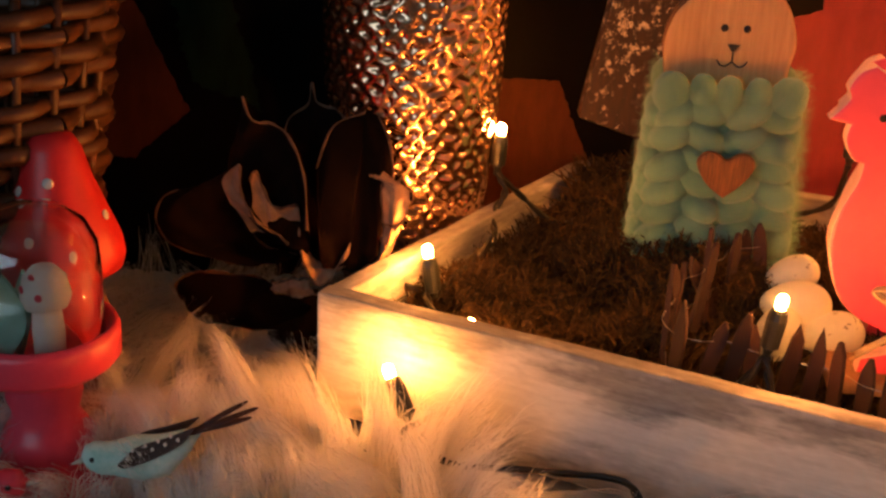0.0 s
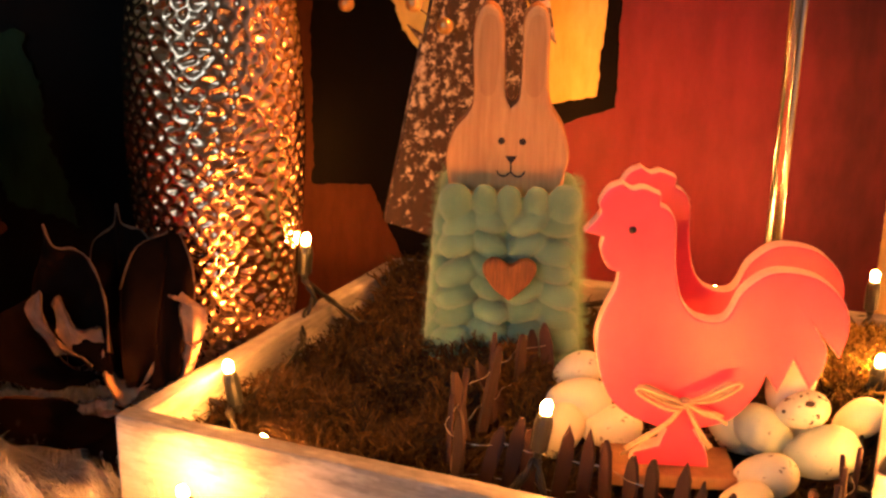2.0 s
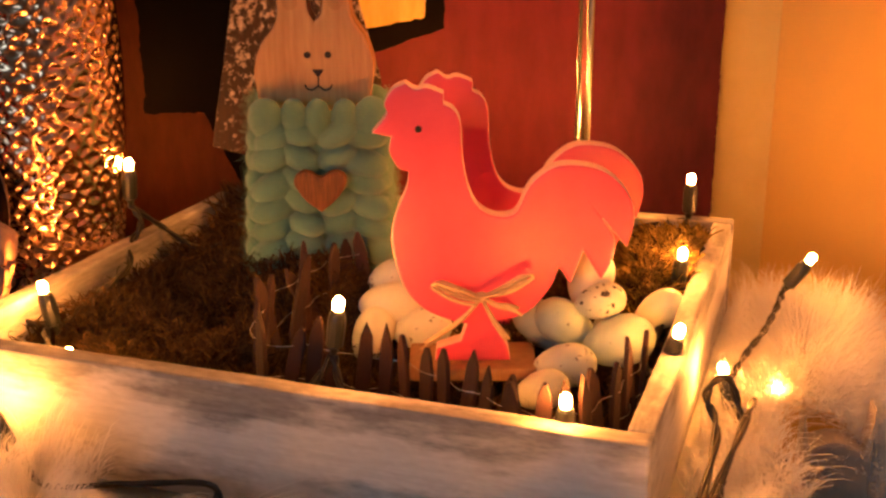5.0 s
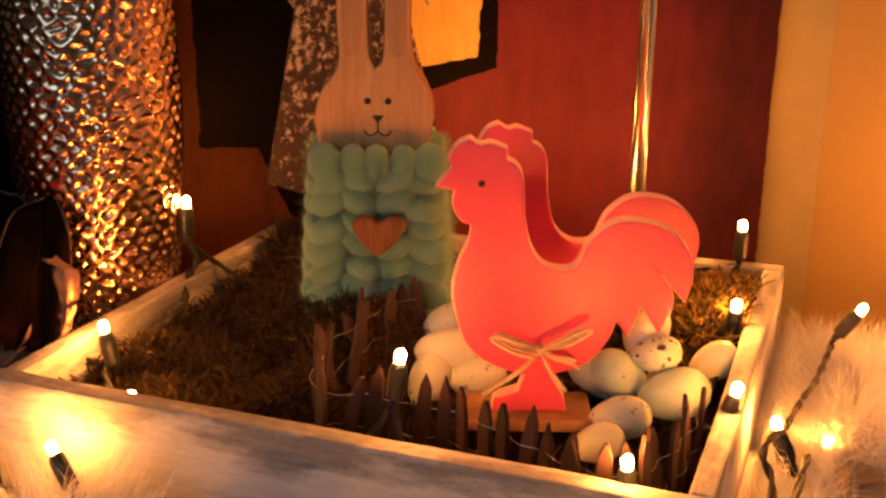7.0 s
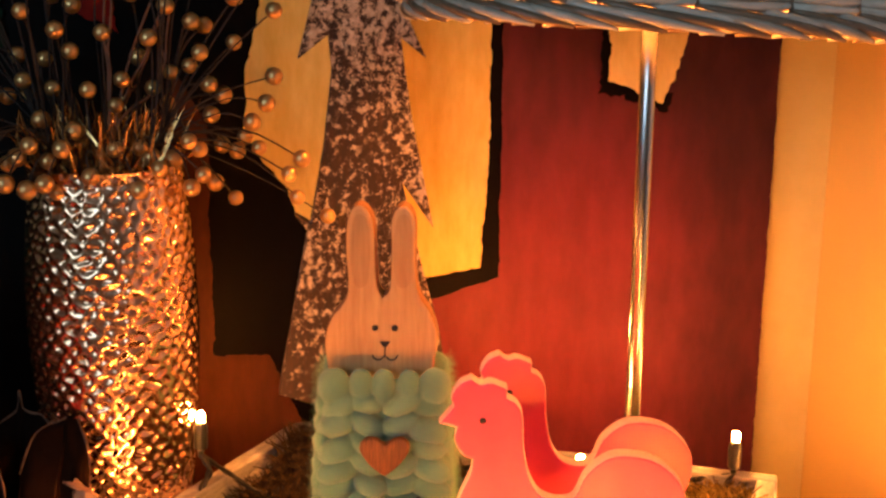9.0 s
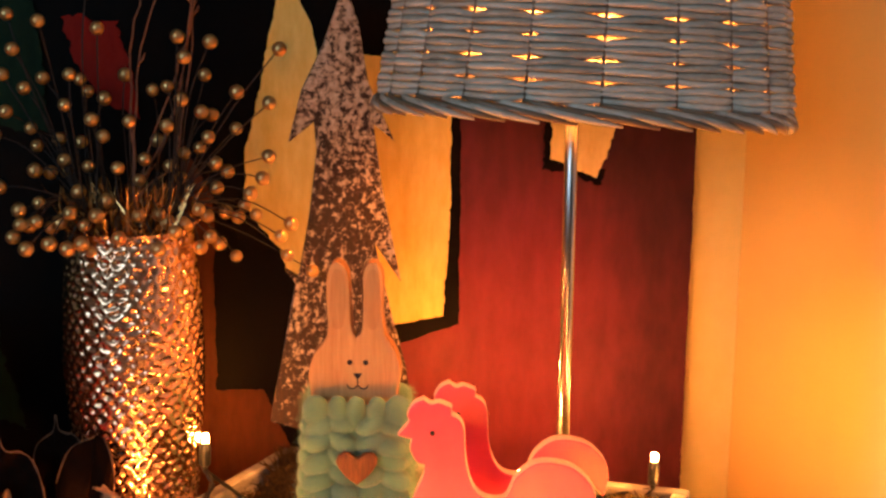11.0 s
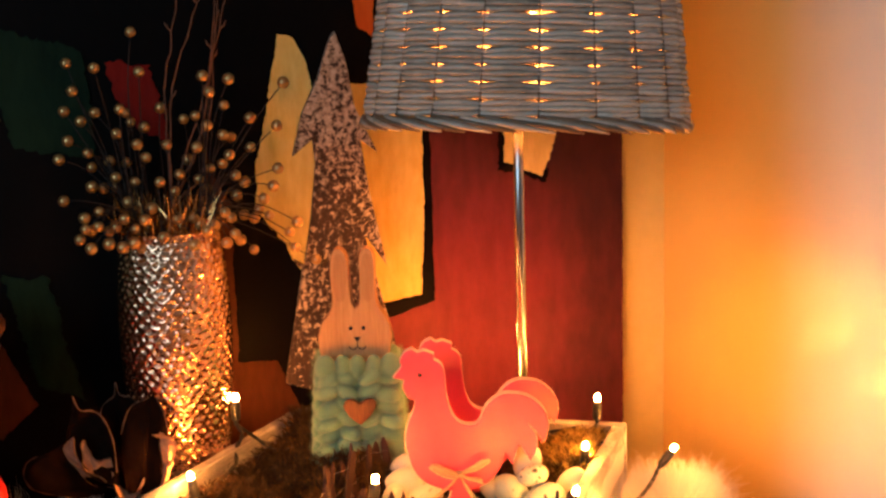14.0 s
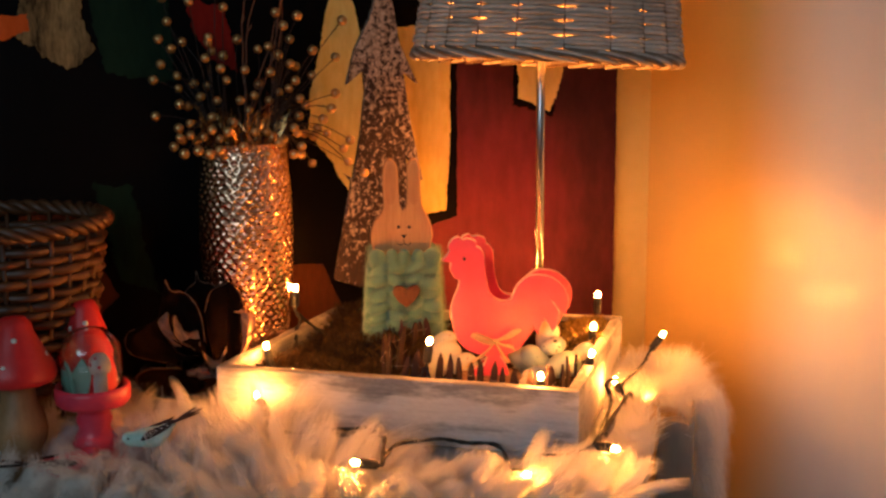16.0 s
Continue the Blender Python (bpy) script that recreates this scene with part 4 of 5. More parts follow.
CABLES = [
    [E_LEFT, (-0.236, 0.630, 0.112), (-0.238, 0.620, 0.101), (-0.228, 0.600, 0.094), (-0.226, 0.560, 0.09), E_CORNER],
    [E_LEFT, (-0.232, 0.645, 0.106), (-0.214, 0.66, 0.088), (-0.204, 0.69, 0.085), (-0.15, 0.725, 0.086), (-0.08, 0.742, 0.10), E_WALL],
    [E_CORNER, (-0.225, 0.52, 0.088), (-0.20, 0.495, 0.084), E_FRONT],
    [E_CORNER, (-0.262, 0.52, 0.09), (-0.272, 0.49, 0.05), (-0.24, 0.455, 0.036), (-0.21, 0.452, 0.04), E_GLOW],
    [E_GLOW, (-0.192, 0.452, 0.058), (-0.170, 0.440, 0.052), (-0.130, 0.452, 0.054), (-0.095, 0.46, 0.056), (-0.080, 0.442, 0.056), (-0.062, 0.41, 0.066), E_FUR1],
    [E_FUR1, (-0.045, 0.39, 0.068), (-0.03, 0.425, 0.062), (-0.02, 0.45, 0.056), (0.0, 0.462, 0.05), (0.03, 0.462, 0.05), E_FUR2],
    [E_FUR2, (0.06, 0.46, 0.045), (0.095, 0.462, 0.048), (0.122, 0.49, 0.055), (0.126, 0.53, 0.062), E_FUR3],
    [E_FUR3, (0.120, 0.55, 0.072), (0.112, 0.57, 0.084), (0.118, 0.60, 0.08), (0.126, 0.60, 0.06), E_SIDE],
    [E_SIDE, (0.116, 0.63, 0.06), (0.120, 0.665, 0.064), (0.126, 0.70, 0.064), (0.130, 0.735, 0.066), E_OUT],
    [E_R3, (0.07, 0.66, 0.085), E_R1],
    [E_R1, (0.078, 0.63, 0.088), (0.078, 0.59, 0.085), E_R2],
    [E_R1, (0.07, 0.70, 0.095), (0.066, 0.75, 0.098), E_BACK],
    [E_BACK, (0.04, 0.762, 0.098), (0.01, 0.73, 0.10), E_HEN],
    [E_MID, (-0.044, 0.502, 0.088), (-0.02, 0.497, 0.082), (0.02, 0.494, 0.08), (0.05, 0.492, 0.08), E_CANDLE],
    [E_MID, (-0.066, 0.500, 0.088), (-0.09, 0.492, 0.086), (-0.14, 0.49, 0.084), E_FRONT],
    [E_FUR3, (0.13, 0.57, 0.07), (0.13, 0.62, 0.06), E_FUR4],
]
for line in CABLES:
    for twin in (0, 1):
        pts = flow(line, 7)
        k = len(pts)
        moved = []
        for i, p in enumerate(pts):
            ph = i * 0.9 + math.pi * twin
            moved.append(p + 0.0011 * Vector((math.cos(ph), math.sin(ph), math.cos(ph + 1.3))))
        bm = bmesh.new()
        tube(bm, moved, 0.0013, 6)
        smooth(part("cable", bm, M_CABLE, lights))

# ---------------------------------------------------------------- the little picket fence
fence = empty("picket_fence", pose(0, 0, 0), "miniature dark brown picket fence bound with thin wire", "fence")
FENCE_LINE = [(-0.070, 0.618), (-0.082, 0.614), (-0.093, 0.605), (-0.098, 0.585), (-0.101, 0.56), (-0.106, 0.535), (-0.100, 0.516), (-0.085, 0.515), (-0.065, 0.522), (-0.042, 0.530), (-0.02, 0.526), (0.006, 0.513), (0.03, 0.503), (0.05, 0.497), (0.066, 0.505), (0.075, 0.525), (0.080, 0.55), (0.082, 0.575)]
line = flow([(x, y, 0) for x, y in FENCE_LINE], 12)
PICKET = [(-0.0040, 0.0), (-0.0043, 0.036), (-0.0036, 0.044), (-0.0012, 0.0505), (0.0008, 0.051), (0.0034, 0.044), (0.0042, 0.036), (0.0040, 0.0)]
picket_meshes = []
for k in range(5):
    r5 = random.Random(k)
    rough_top = 0.0006 if k < 3 else 0.0024
    bm = slab([(x * r5.uniform(0.9, 1.1), z + (r5.gauss(0, rough_top) if z > 0.03 else 0.0)) for x, z in PICKET], 0.0024, 0.0005)
    for v in bm.verts:
        v.co.y += 0.02 * r5.gauss(0, 1) * v.co.z ** 2
    me = bpy.data.meshes.new("picket")
    bm.to_mesh(me)
    bm.free()
    me.materials.append(M_FENCE)
    picket_meshes.append(me)
walked, spots_at = 0.0, []
for a, b in zip(line, line[1:]):
    walked += (b - a).length
    if walked >= 0.0112:
        walked = 0.0
        spots_at.append((b, (b - a).normalized()))
wire_lo, wire_hi = [], []
for k, (p, d) in enumerate(spots_at):
    back = max(0.0, min(1.0, (-p.x - 0.05) / 0.03))
    z0 = 0.066 + 0.020 * back * max(0.0, min(1.0, (p.y - 0.50) / 0.05))
    ang = math.degrees(math.atan2(d.y, d.x))
    piece("picket", picket_meshes[k % 5], fence, pose(p.x, p.y, z0, rng.gauss(0, 4), rng.gauss(0, 4 + 9 * back), ang + rng.gauss(0, 8)) @ Matrix.Diagonal((0.84, 1, rng.uniform(0.84 - 0.1 * back, 1.0), 1)))
    nrm = Vector((d.y, -d.x, 0))
    wire_lo.append(p + nrm * (0.0006 if k % 2 else -0.0028) + Vector((0, 0, z0 + 0.014)))
    wire_hi.append(p + nrm * (-0.0028 if k % 2 else 0.0006) + Vector((0, 0, z0 + 0.031)))
for w in (wire_lo, wire_hi):
    bm = bmesh.new()
    tube(bm, flow(w, 3), 0.0002, 5)
    part("binding_wire", bm, M_WIRE, fence)

# ---------------------------------------------------------------- eggs
EGGS = [((-0.067, 0.616, 0.104), 78, 40, 0.86, 0), ((-0.059, 0.593, 0.098), 86, 16, 1.04, 2), ((-0.040, 0.590, 0.088), 80, 24, 0.98, 0), ((-0.063, 0.578, 0.086), 25, 40, 0.95, 2),
        ((0.034, 0.603, 0.096), 58, 200, 1.02, 1), ((0.063, 0.599, 0.092), 70, 8, 1.16, 1), ((0.051, 0.607, 0.109), 72, 10, 0.82, 3), ((0.042, 0.622, 0.114), 14, 0, 1.05, 2), ((0.076, 0.641, 0.094), 60, 24, 0.88, 2),
        ((0.040, 0.581, 0.083), 84, 20, 0.98, 0), ((0.019, 0.606, 0.094), 50, 210, 0.92, 1), ((0.034, 0.560, 0.078), 76, 30, 0.85, 2), ((0.056, 0.622, 0.084), 80, 120, 0.95, 0), ((0.022, 0.622, 0.082), 80, 10, 0.9, 0), ((-0.046, 0.604, 0.082), 80, 20, 0.9, 0)]
egg_prof = []
for k in range(15):
    t = math.pi * k / 14
    egg_prof.append((0.0113 * math.sin(t) * (1 + 0.16 * math.cos(t) * -1), -0.0165 * math.cos(t)))
egg_prof[0], egg_prof[-1] = (0, -0.0165), (0, 0.0165)
egg_me = []
for mt in (M_EGG, M_EGGBLUE, M_EGGPLAIN, M_EGGDARK):
    bm = lathe(egg_prof, 24)
    me = bpy.data.meshes.new("egg")
    bm.to_mesh(me)
    bm.free()
    me.materials.append(mt)
    for p in me.polygons:
        p.use_smooth = True
    egg_me.append(me)
EGG_WORDS = ("pale cream speckled egg lying in the fenced pen", "blue-green egg with faint specks in the fenced pen", "plain cream egg lying in the fenced pen", "pale green egg with bold dark speckles in the pen")
for p, tip, turn, size, shell in EGGS:
    ob = new("egg", egg_me[shell])
    ob.matrix_basis = Matrix.Translation(p) @ Euler((0, radians(tip), radians(turn))).to_matrix().to_4x4() @ Matrix.Diagonal((size, size, size, 1))
    tagged(ob, EGG_WORDS[shell], "egg", "eggs in the pen")

# ---------------------------------------------------------------- bead sprays and twigs in the vase
MOUTH = Vector((-0.290, 0.615, 0.308))
RIGHT_OF = Vector((0.781, 0.624, 0))
AWAY = Vector((-0.624, 0.781, 0))
BEADS_A = [(-22, 178), (-76, 152), (-57, 150), (-17, 143), (-74, 128), (-81, 110), (-54, 107), (-67, 100), (-38, 114), (-29, 106), (-24, 97), (-42, 93), (-13, 92), (2, 109), (38, 138), (41, 127), (61, 135), (58, 109), (80, 97), (79, 70), (20, 99), (30, 102), (39, 94), (2, 79), (28, 77)]
BEADS_B = [(54, 83), (62, 80), (-80, 84), (-89, 68), (-64, 72), (-45, 63), (-16, 67), (-24, 81), (12, 51), (41, 53), (63, 46), (52, 57), (23, 61), (-63, 42), (-52, 39), (-41, 39), (-27, 46), (-43, 50), (-87, 30), (-77, 25), (-77, 16), (-63, 28), (-43, 23), (-10, 5), (-17, 27)]
BEADS_C = [(8, 34), (20, 16), (39, 7), (55, 13), (49, -8), (65, -16), (77, -26), (70, 7), (79, 4), (64, 26), (39, 32), (111, 130), (103, 91), (102, 52), (97, 36), (88, 24), (118, 1), (110, -8), (115, -23), (134, -36), (30, 8), (-33, 12), (-55, 8), (5, 18), (-25, 20), (48, 22), (30, 44), (-8, 50), (-35, 30), (12, -2), (-60, 58), (72, 38), (-30, 60), (58, 66)]
bead_bm = lathe([(0, -1), (0.38, -0.92), (0.71, -0.71), (0.92, -0.38), (1, 0), (0.92, 0.38), (0.71, 0.71), (0.38, 0.92), (0, 1)], 16)
bead_me = bpy.data.meshes.new("bead")
bead_bm.to_mesh(bead_me)
bead_bm.free()
bead_me.materials.append(M_BERRY)
for p in bead_me.polygons:
    p.use_smooth = True
r7 = random.Random(21)
BEADS_D = [(-70, 10), (-66, 18), (-58, 2), (-50, 14), (-46, -2), (-36, 2), (-20, 8), (-12, -4), (4, 2), (18, -4), (26, 10), (-28, -6), (56, 2), (84, 12), (92, 8), (-82, 6), (-74, 0)]
beads = BEADS_A + BEADS_B + BEADS_C + BEADS_D
sprays = [[] for _ in range(7)]
for x, z in beads:
    sprays[min(6, int((math.atan2(x, z + 60) + 1.4) / 2.9 * 7))].append((x, z))
for cluster in sprays:
    if not cluster:
        continue
    spray = empty("bead_spray", Matrix.Translation(MOUTH), "wire spray of gold beads standing in the hammered vase", "bead spray", "bead sprays in the vase")
    a = r7.uniform(0, 6.28)
    foot = Vector((0.02 * math.cos(a), 0.02 * math.sin(a), -0.10))
    for i, (x, z) in enumerate(cluster):
        front = z < 30
        depth = r7.uniform(-0.045, -0.02) if front and x < 60 else r7.uniform(-0.03, 0.03) * (0.4 if x > 60 else 1)
        if x > 95:
            depth = -0.012
        scale = 1 + depth / 0.98
        tip = RIGHT_OF * (x / 1000 * scale) + AWAY * depth + Vector((0, 0, z / 1000 + (0.0 if depth > 0 else depth * 0.12)))
        piece("bead", bead_me, spray, Matrix.Translation(tip) @ Matrix.Diagonal((r7.uniform(0.0047, 0.0057),) * 3 + (1,)))
        bm = bmesh.new()
        mouth = Vector((tip.x, tip.y, 0)).normalized() * min(0.036, Vector((tip.x, tip.y, 0)).length)
        rise = max(0.012, tip.z * 0.55)
        mid = mouth.lerp(tip, 0.55) + Vector((r7.gauss(0, 0.004), r7.gauss(0, 0.004), 0.012 + 0.01 * r7.random()))
        tube(bm, flow([foot, Vector((mouth.x * 0.8, mouth.y * 0.8, 0.0)), mouth * 0.97 + Vector((0, 0, min(rise, 0.02))), mid, tip], 4), 0.00055, 4)
        smooth(part("wire_stem", bm, M_STEM, spray))
tinsel = empty("tinsel_tuft", Matrix.Translation(MOUTH), "gold tinsel and small leaves in the mouth of the vase", "tinsel", kind="stuff")
np.random.seed(17)
n = 420
an = np.random.rand(n) * 2 * np.pi
ra = np.random.uniform(0.012, 0.040, n)
root = np.stack([ra * np.cos(an), ra * np.sin(an), np.random.uniform(-0.02, -0.004, n)], 1)
tip = np.stack([(ra + np.random.uniform(0.0, 0.022, n)) * np.cos(an + 0.3 * np.random.randn(n)), (ra + np.random.uniform(0.0, 0.022, n)) * np.sin(an + 0.3 * np.random.randn(n)), np.random.uniform(0.008, 0.04, n)], 1)
strands("tinsel_fringe", root, tip, np.random.randn(n, 3) * 0.004, np.random.uniform(0.0005, 0.0013, n), M_TINSEL, tinsel)
TWIGS = [((7, 126), (22, 207), (30, 300)), ((11, 117), (37, 191), (44, 215)), ((37, 59), (59, 207), (72, 300)), ((42, 123), (66, 208), (78, 290)), ((35, 85), (56, 207), (60, 310)), ((30, 60), (52, 160), (62, 260))]
for t3 in TWIGS:
    twig = empty("twig", Matrix.Translation(MOUTH), "thin copper brown twig standing in the vase", "twig", "twigs in the vase")
    pts = [Vector((0.005, 0, -0.12)), RIGHT_OF * 0.004 + Vector((0, 0, 0.01))]
    for x, z in t3:
        pts.append(RIGHT_OF * (x / 1000) + AWAY * 0.012 + Vector((r7.gauss(0, 0.001), 0, z / 1000)))
    pts = flow(pts, 8)
    pts = [p + Vector((r7.gauss(0, 0.0007), r7.gauss(0, 0.0007), 0)) for p in pts]
    bm = bmesh.new()
    tube(bm, pts, [0.0010 - 0.0006 * i / len(pts) for i in range(len(pts))], 5)
    smooth(part("stem", bm, M_TWIG, twig))
    for p in pts[16::5]:
        bm = bmesh.new()
        d = Vector((r7.choice((-1, 1)) * 0.003, r7.gauss(0, 0.002), 0.004))
        tube(bm, [p, p + d, p + d * 1.5 + Vector((0, 0, 0.002))], [0.0007, 0.0009, 0.0004], 5)
        smooth(part("bud", bm, M_TWIG, twig))

# ---------------------------------------------------------------- the dark petalled flower

FRONT = Vector((0.452, -0.892, 0))


def petal(name, lower, upper, bulge, material):
    """A thick leathery petal between two curved edges, bulging towards the room, its free rims turned pale."""
    nu, nv = 14, 30
    lo, up = flow([Vector(p) / 1000 for p in lower], 12), flow([Vector(p) / 1000 for p in upper], 12)
    grid_v = []
    for j in range(nv + 1):
        a, b = lo[round(j / nv * (len(lo) - 1))], up[round(j / nv * (len(up) - 1))]
        for i in range(nu + 1):
            s = i / nu
            p = a.lerp(b, s) + FRONT * bulge * math.sin(math.pi * s)
            q = Vector((s * 3 + len(name), j / nv * 4, bulge * 900))
            grid_v.append(p + FRONT * 0.0035 * noise.noise(q) + Vector((0, 0, 0.0015 * noise.noise(q * 2.1))))
    g = len(grid_v)
    v = grid_v + [p - FRONT * 0.0012 for p in grid_v]
    f, pale = [], []
    for j in range(nv):
        for i in range(nu):
            q = j * (nu + 1) + i
            f.append((q, q + 1, q + nu + 2, q + nu + 1))
            f.append((g + q, g + q + nu + 1, g + q + nu + 2, g + q + 1))
        for i in (0, nu):
            q = j * (nu + 1) + i
            pale.append(len(f))
            f.append((q, q + nu + 1, g + q + nu + 1, g + q))
    for i in range(nu):
        for q in (i, nv * (nu + 1) + i):
            f.append((q, q + 1, g + q + 1, g + q))
    ob = smooth(raw(name, v, f, material, flower))
    ob.data.materials.append(M_FELTIN)
    for k in pale:
        ob.data.polygons[k].material_index = 1
    # the pale rolled hem along the first edge
    hem = bmesh.new()
    tube(hem, [v[j * (nu + 1)] for j in range(nv + 1)], [0.0004 + 0.00025 * (1 + math.sin(j * 0.9)) for j in range(nv + 1)], 6)
    smooth(part("petal_hem", hem, M_HEM, ob))


flower = empty("fabric_flower", pose(-0.298, 0.532, 0.050), "large dark brown leathery flower with curled tan petal rims", "artificial flower")
petal("cup_petal", [(-39, -13, 125), (-33, -13, 113), (-24, -8, 111), (-12, -9, 106), (-2, -14, 96), (5, -20, 85), (12, -29, 66)], [(-43, -18, 98), (-42, -23, 86), (-31, -27, 72), (-18, -29, 62), (-5, -29, 57), (5, -30, 55), (13, -29, 54)], -0.010, M_FELT)
petal("back_petal", [(-27, 7, 82), (-34, 20, 105), (-29, 32, 113), (-31, 39, 124), (-24, 35, 114), (-13, 34, 113), (-3, 31, 108)], [(3, -18, 52), (6, -18, 48), (10, -17, 46), (13, -16, 44), (17, -15, 42), (20, -13, 41), (24, -12, 41)], 0.004, M_FELT)
petal("front_petal", [(-2, 0, 89), (-4, 18, 107), (7, 30, 113), (9, 35, 116), (3, 42, 125), (15, 34, 113), (26, 27, 104), (34, 18, 88), (39, 5, 68)], [(18, -24, 47), (22, -23, 46), (25, -21, 45), (29, -19, 45), (32, -18, 45), (35, -16, 46), (37, -14, 48), (40, -12, 50), (42, -9, 53)], 0.006, M_FELT)
petal("curled_rim", [(34, -5, 94), (41, -5, 93), (43, -8, 88), (43, -6, 71)], [(41, -4, 96), (57, -7, 91), (57, -7, 79), (51, -5, 71)], 0.004, M_FELTIN)
petal("curled_rim", [(44, -6, 69), (42, -7, 59), (39, -7, 47)], [(55, -8, 72), (49, -8, 56), (41, -8, 46)], 0.003, M_FELTIN)
petal("curled_rim", [(11, -33, 57), (14, -33, 48), (21, -32, 40), (27, -29, 43)], [(11, -26, 51), (21, -23, 45), (29, -19, 48), (29, -15, 59)], -0.004, M_FELTIN)
petal("curled_rim", [(-8, -33, 35), (3, -30, 39), (12, -28, 39)], [(-8, -31, 27), (3, -28, 27), (16, -26, 31)], 0.003, M_FELTIN)
petal("inner_petal", [(-25, -35, 95), (-23, -36, 79), (-13, -34, 66), (1, -29, 58)], [(-33, -32, 91), (-38, -33, 84), (-32, -32, 71), (-21, -31, 60)], -0.004, M_FELTIN)
petal("inner_petal", [(-24, -28, 85), (-23, -25, 91), (-18, -25, 81), (-9, -23, 72), (0, -21, 77)], [(-22, -29, 72), (-16, -29, 65), (-9, -27, 58), (-1, -26, 58), (4, -23, 61)], -0.004, M_FELTIN)
petal("outer_petal", [(-60, -41, 78), (-64, -50, 74), (-63, -55, 64), (-55, -55, 55), (-40, -52, 50), (-22, -45, 46)], [(-45, -17, 86), (-42, -21, 79), (-36, -23, 67), (-27, -23, 56), (-17, -22, 49), (1, -22, 49)], 0.010, M_FELT)
petal("outer_petal", [(-53, -50, 20), (-53, -54, 31), (-39, -49, 40), (-12, -35, 38)], [(-47, -35, 4), (-31, -31, 3), (-11, -23, 4), (8, -18, 20)], 0.006, M_FELT)
smooth(part("calyx", lathe([(0, -0.016), (0.02, -0.014), (0.028, -0.004), (0.028, 0.006), (0.018, 0.014), (0, 0.016)], 28), M_FELT, flower))

# ---------------------------------------------------------------- pink stand with glass dome
stand = empty("cake_stand", pose(-0.327, 0.362, TOP + 0.002), "small pink lacquered cake stand with a glass dome", "cake stand")
prof = [(0, 0), (0.027, 0), (0.029, 0.003), (0.029, 0.007), (0.021, 0.013), (0.019, 0.019), (0.021, 0.024), (0.0175, 0.029), (0.014, 0.036), (0.0165, 0.045), (0.0145, 0.051), (0.0175, 0.056), (0.031, 0.060), (0.0335, 0.063), (0.034, 0.074), (0.0325, 0.078), (0.030, 0.077), (0.029, 0.0725), (0, 0.072)]
smooth(part("pedestal", lathe(prof, 48), M_PINK, stand))
dome = [(0.0275, 0.0765), (0.0275, 0.108), (0.0265, 0.117), (0.022, 0.126), (0.014, 0.132), (0.004, 0.1345), (0.0, 0.1345)]
inner = [(0.0, 0.1333), (0.004, 0.1333), (0.0135, 0.1308), (0.021, 0.1252), (0.0254, 0.1165), (0.0263, 0.108), (0.0263, 0.0765)]
dome, inner = [(r, z - 0.0035) for r, z in dome], [(r, z - 0.0035) for r, z in inner]
smooth(part("glass_dome", lathe(dome + inner + [dome[0]], 48), M_GLASS, stand, "clear glass dome"))
toy = empty("felt_mushroom", pose(-0.314, 0.355, TOP + 0.0742) @ Matrix.Diagonal((0.98, 0.98, 1.1, 1)), "tiny white felt mushroom with pink dots under the dome", "mushroom ornament")
smooth(part("stem", lathe([(0, 0), (0.006, 0), (0.0065, 0.01), (0.0055, 0.02), (0, 0.02)], 16), M_DOT, toy))
smooth(part("cap", lathe([(0, 0.017), (0.0085, 0.018), (0.0105, 0.022), (0.009, 0.029), (0.005, 0.033), (0, 0.034)], 20), M_DOT, toy))
for a, h in ((250, 0.026), (300, 0.024), (275, 0.0305)):
    r = 0.0101 if h < 0.028 else 0.0075
    smooth(part("dot", lathe([(0, -0.0006), (0.0013, -0.0004), (0.0016, 0), (0.0013, 0.0004), (0, 0.0006)], 10), M_PINK, toy)).matrix_basis = pose(r * math.cos(radians(a)), r * math.sin(radians(a)), h, 90, 0, a + 90)
leafy = empty("felt_leaves", pose(-0.332, 0.351, TOP + 0.0742) @ Matrix.Diagonal((1.2, 1.2, 1.2, 1)), "mint green felt leaves under the glass dome", "felt leaves")
for turn, ln in ((-40, 0.026), (35, 0.03), (160, 0.024), (250, 0.022)):
    o = [(0, 0), (-0.006, ln * 0.3), (-0.0065, ln * 0.6), (0, ln), (0.0065, ln * 0.6), (0.006, ln * 0.3)]
    ob = part("leaf", slab(rounded(o, 100, 3), 0.0015, 0.0003), M_MINT, leafy)
    ob.matrix_basis = pose(0, 0, 0, 0, 0, turn) @ pose(0, -0.004, 0, 14, turn * 0.1, 0)

# ---------------------------------------------------------------- turned mushrooms


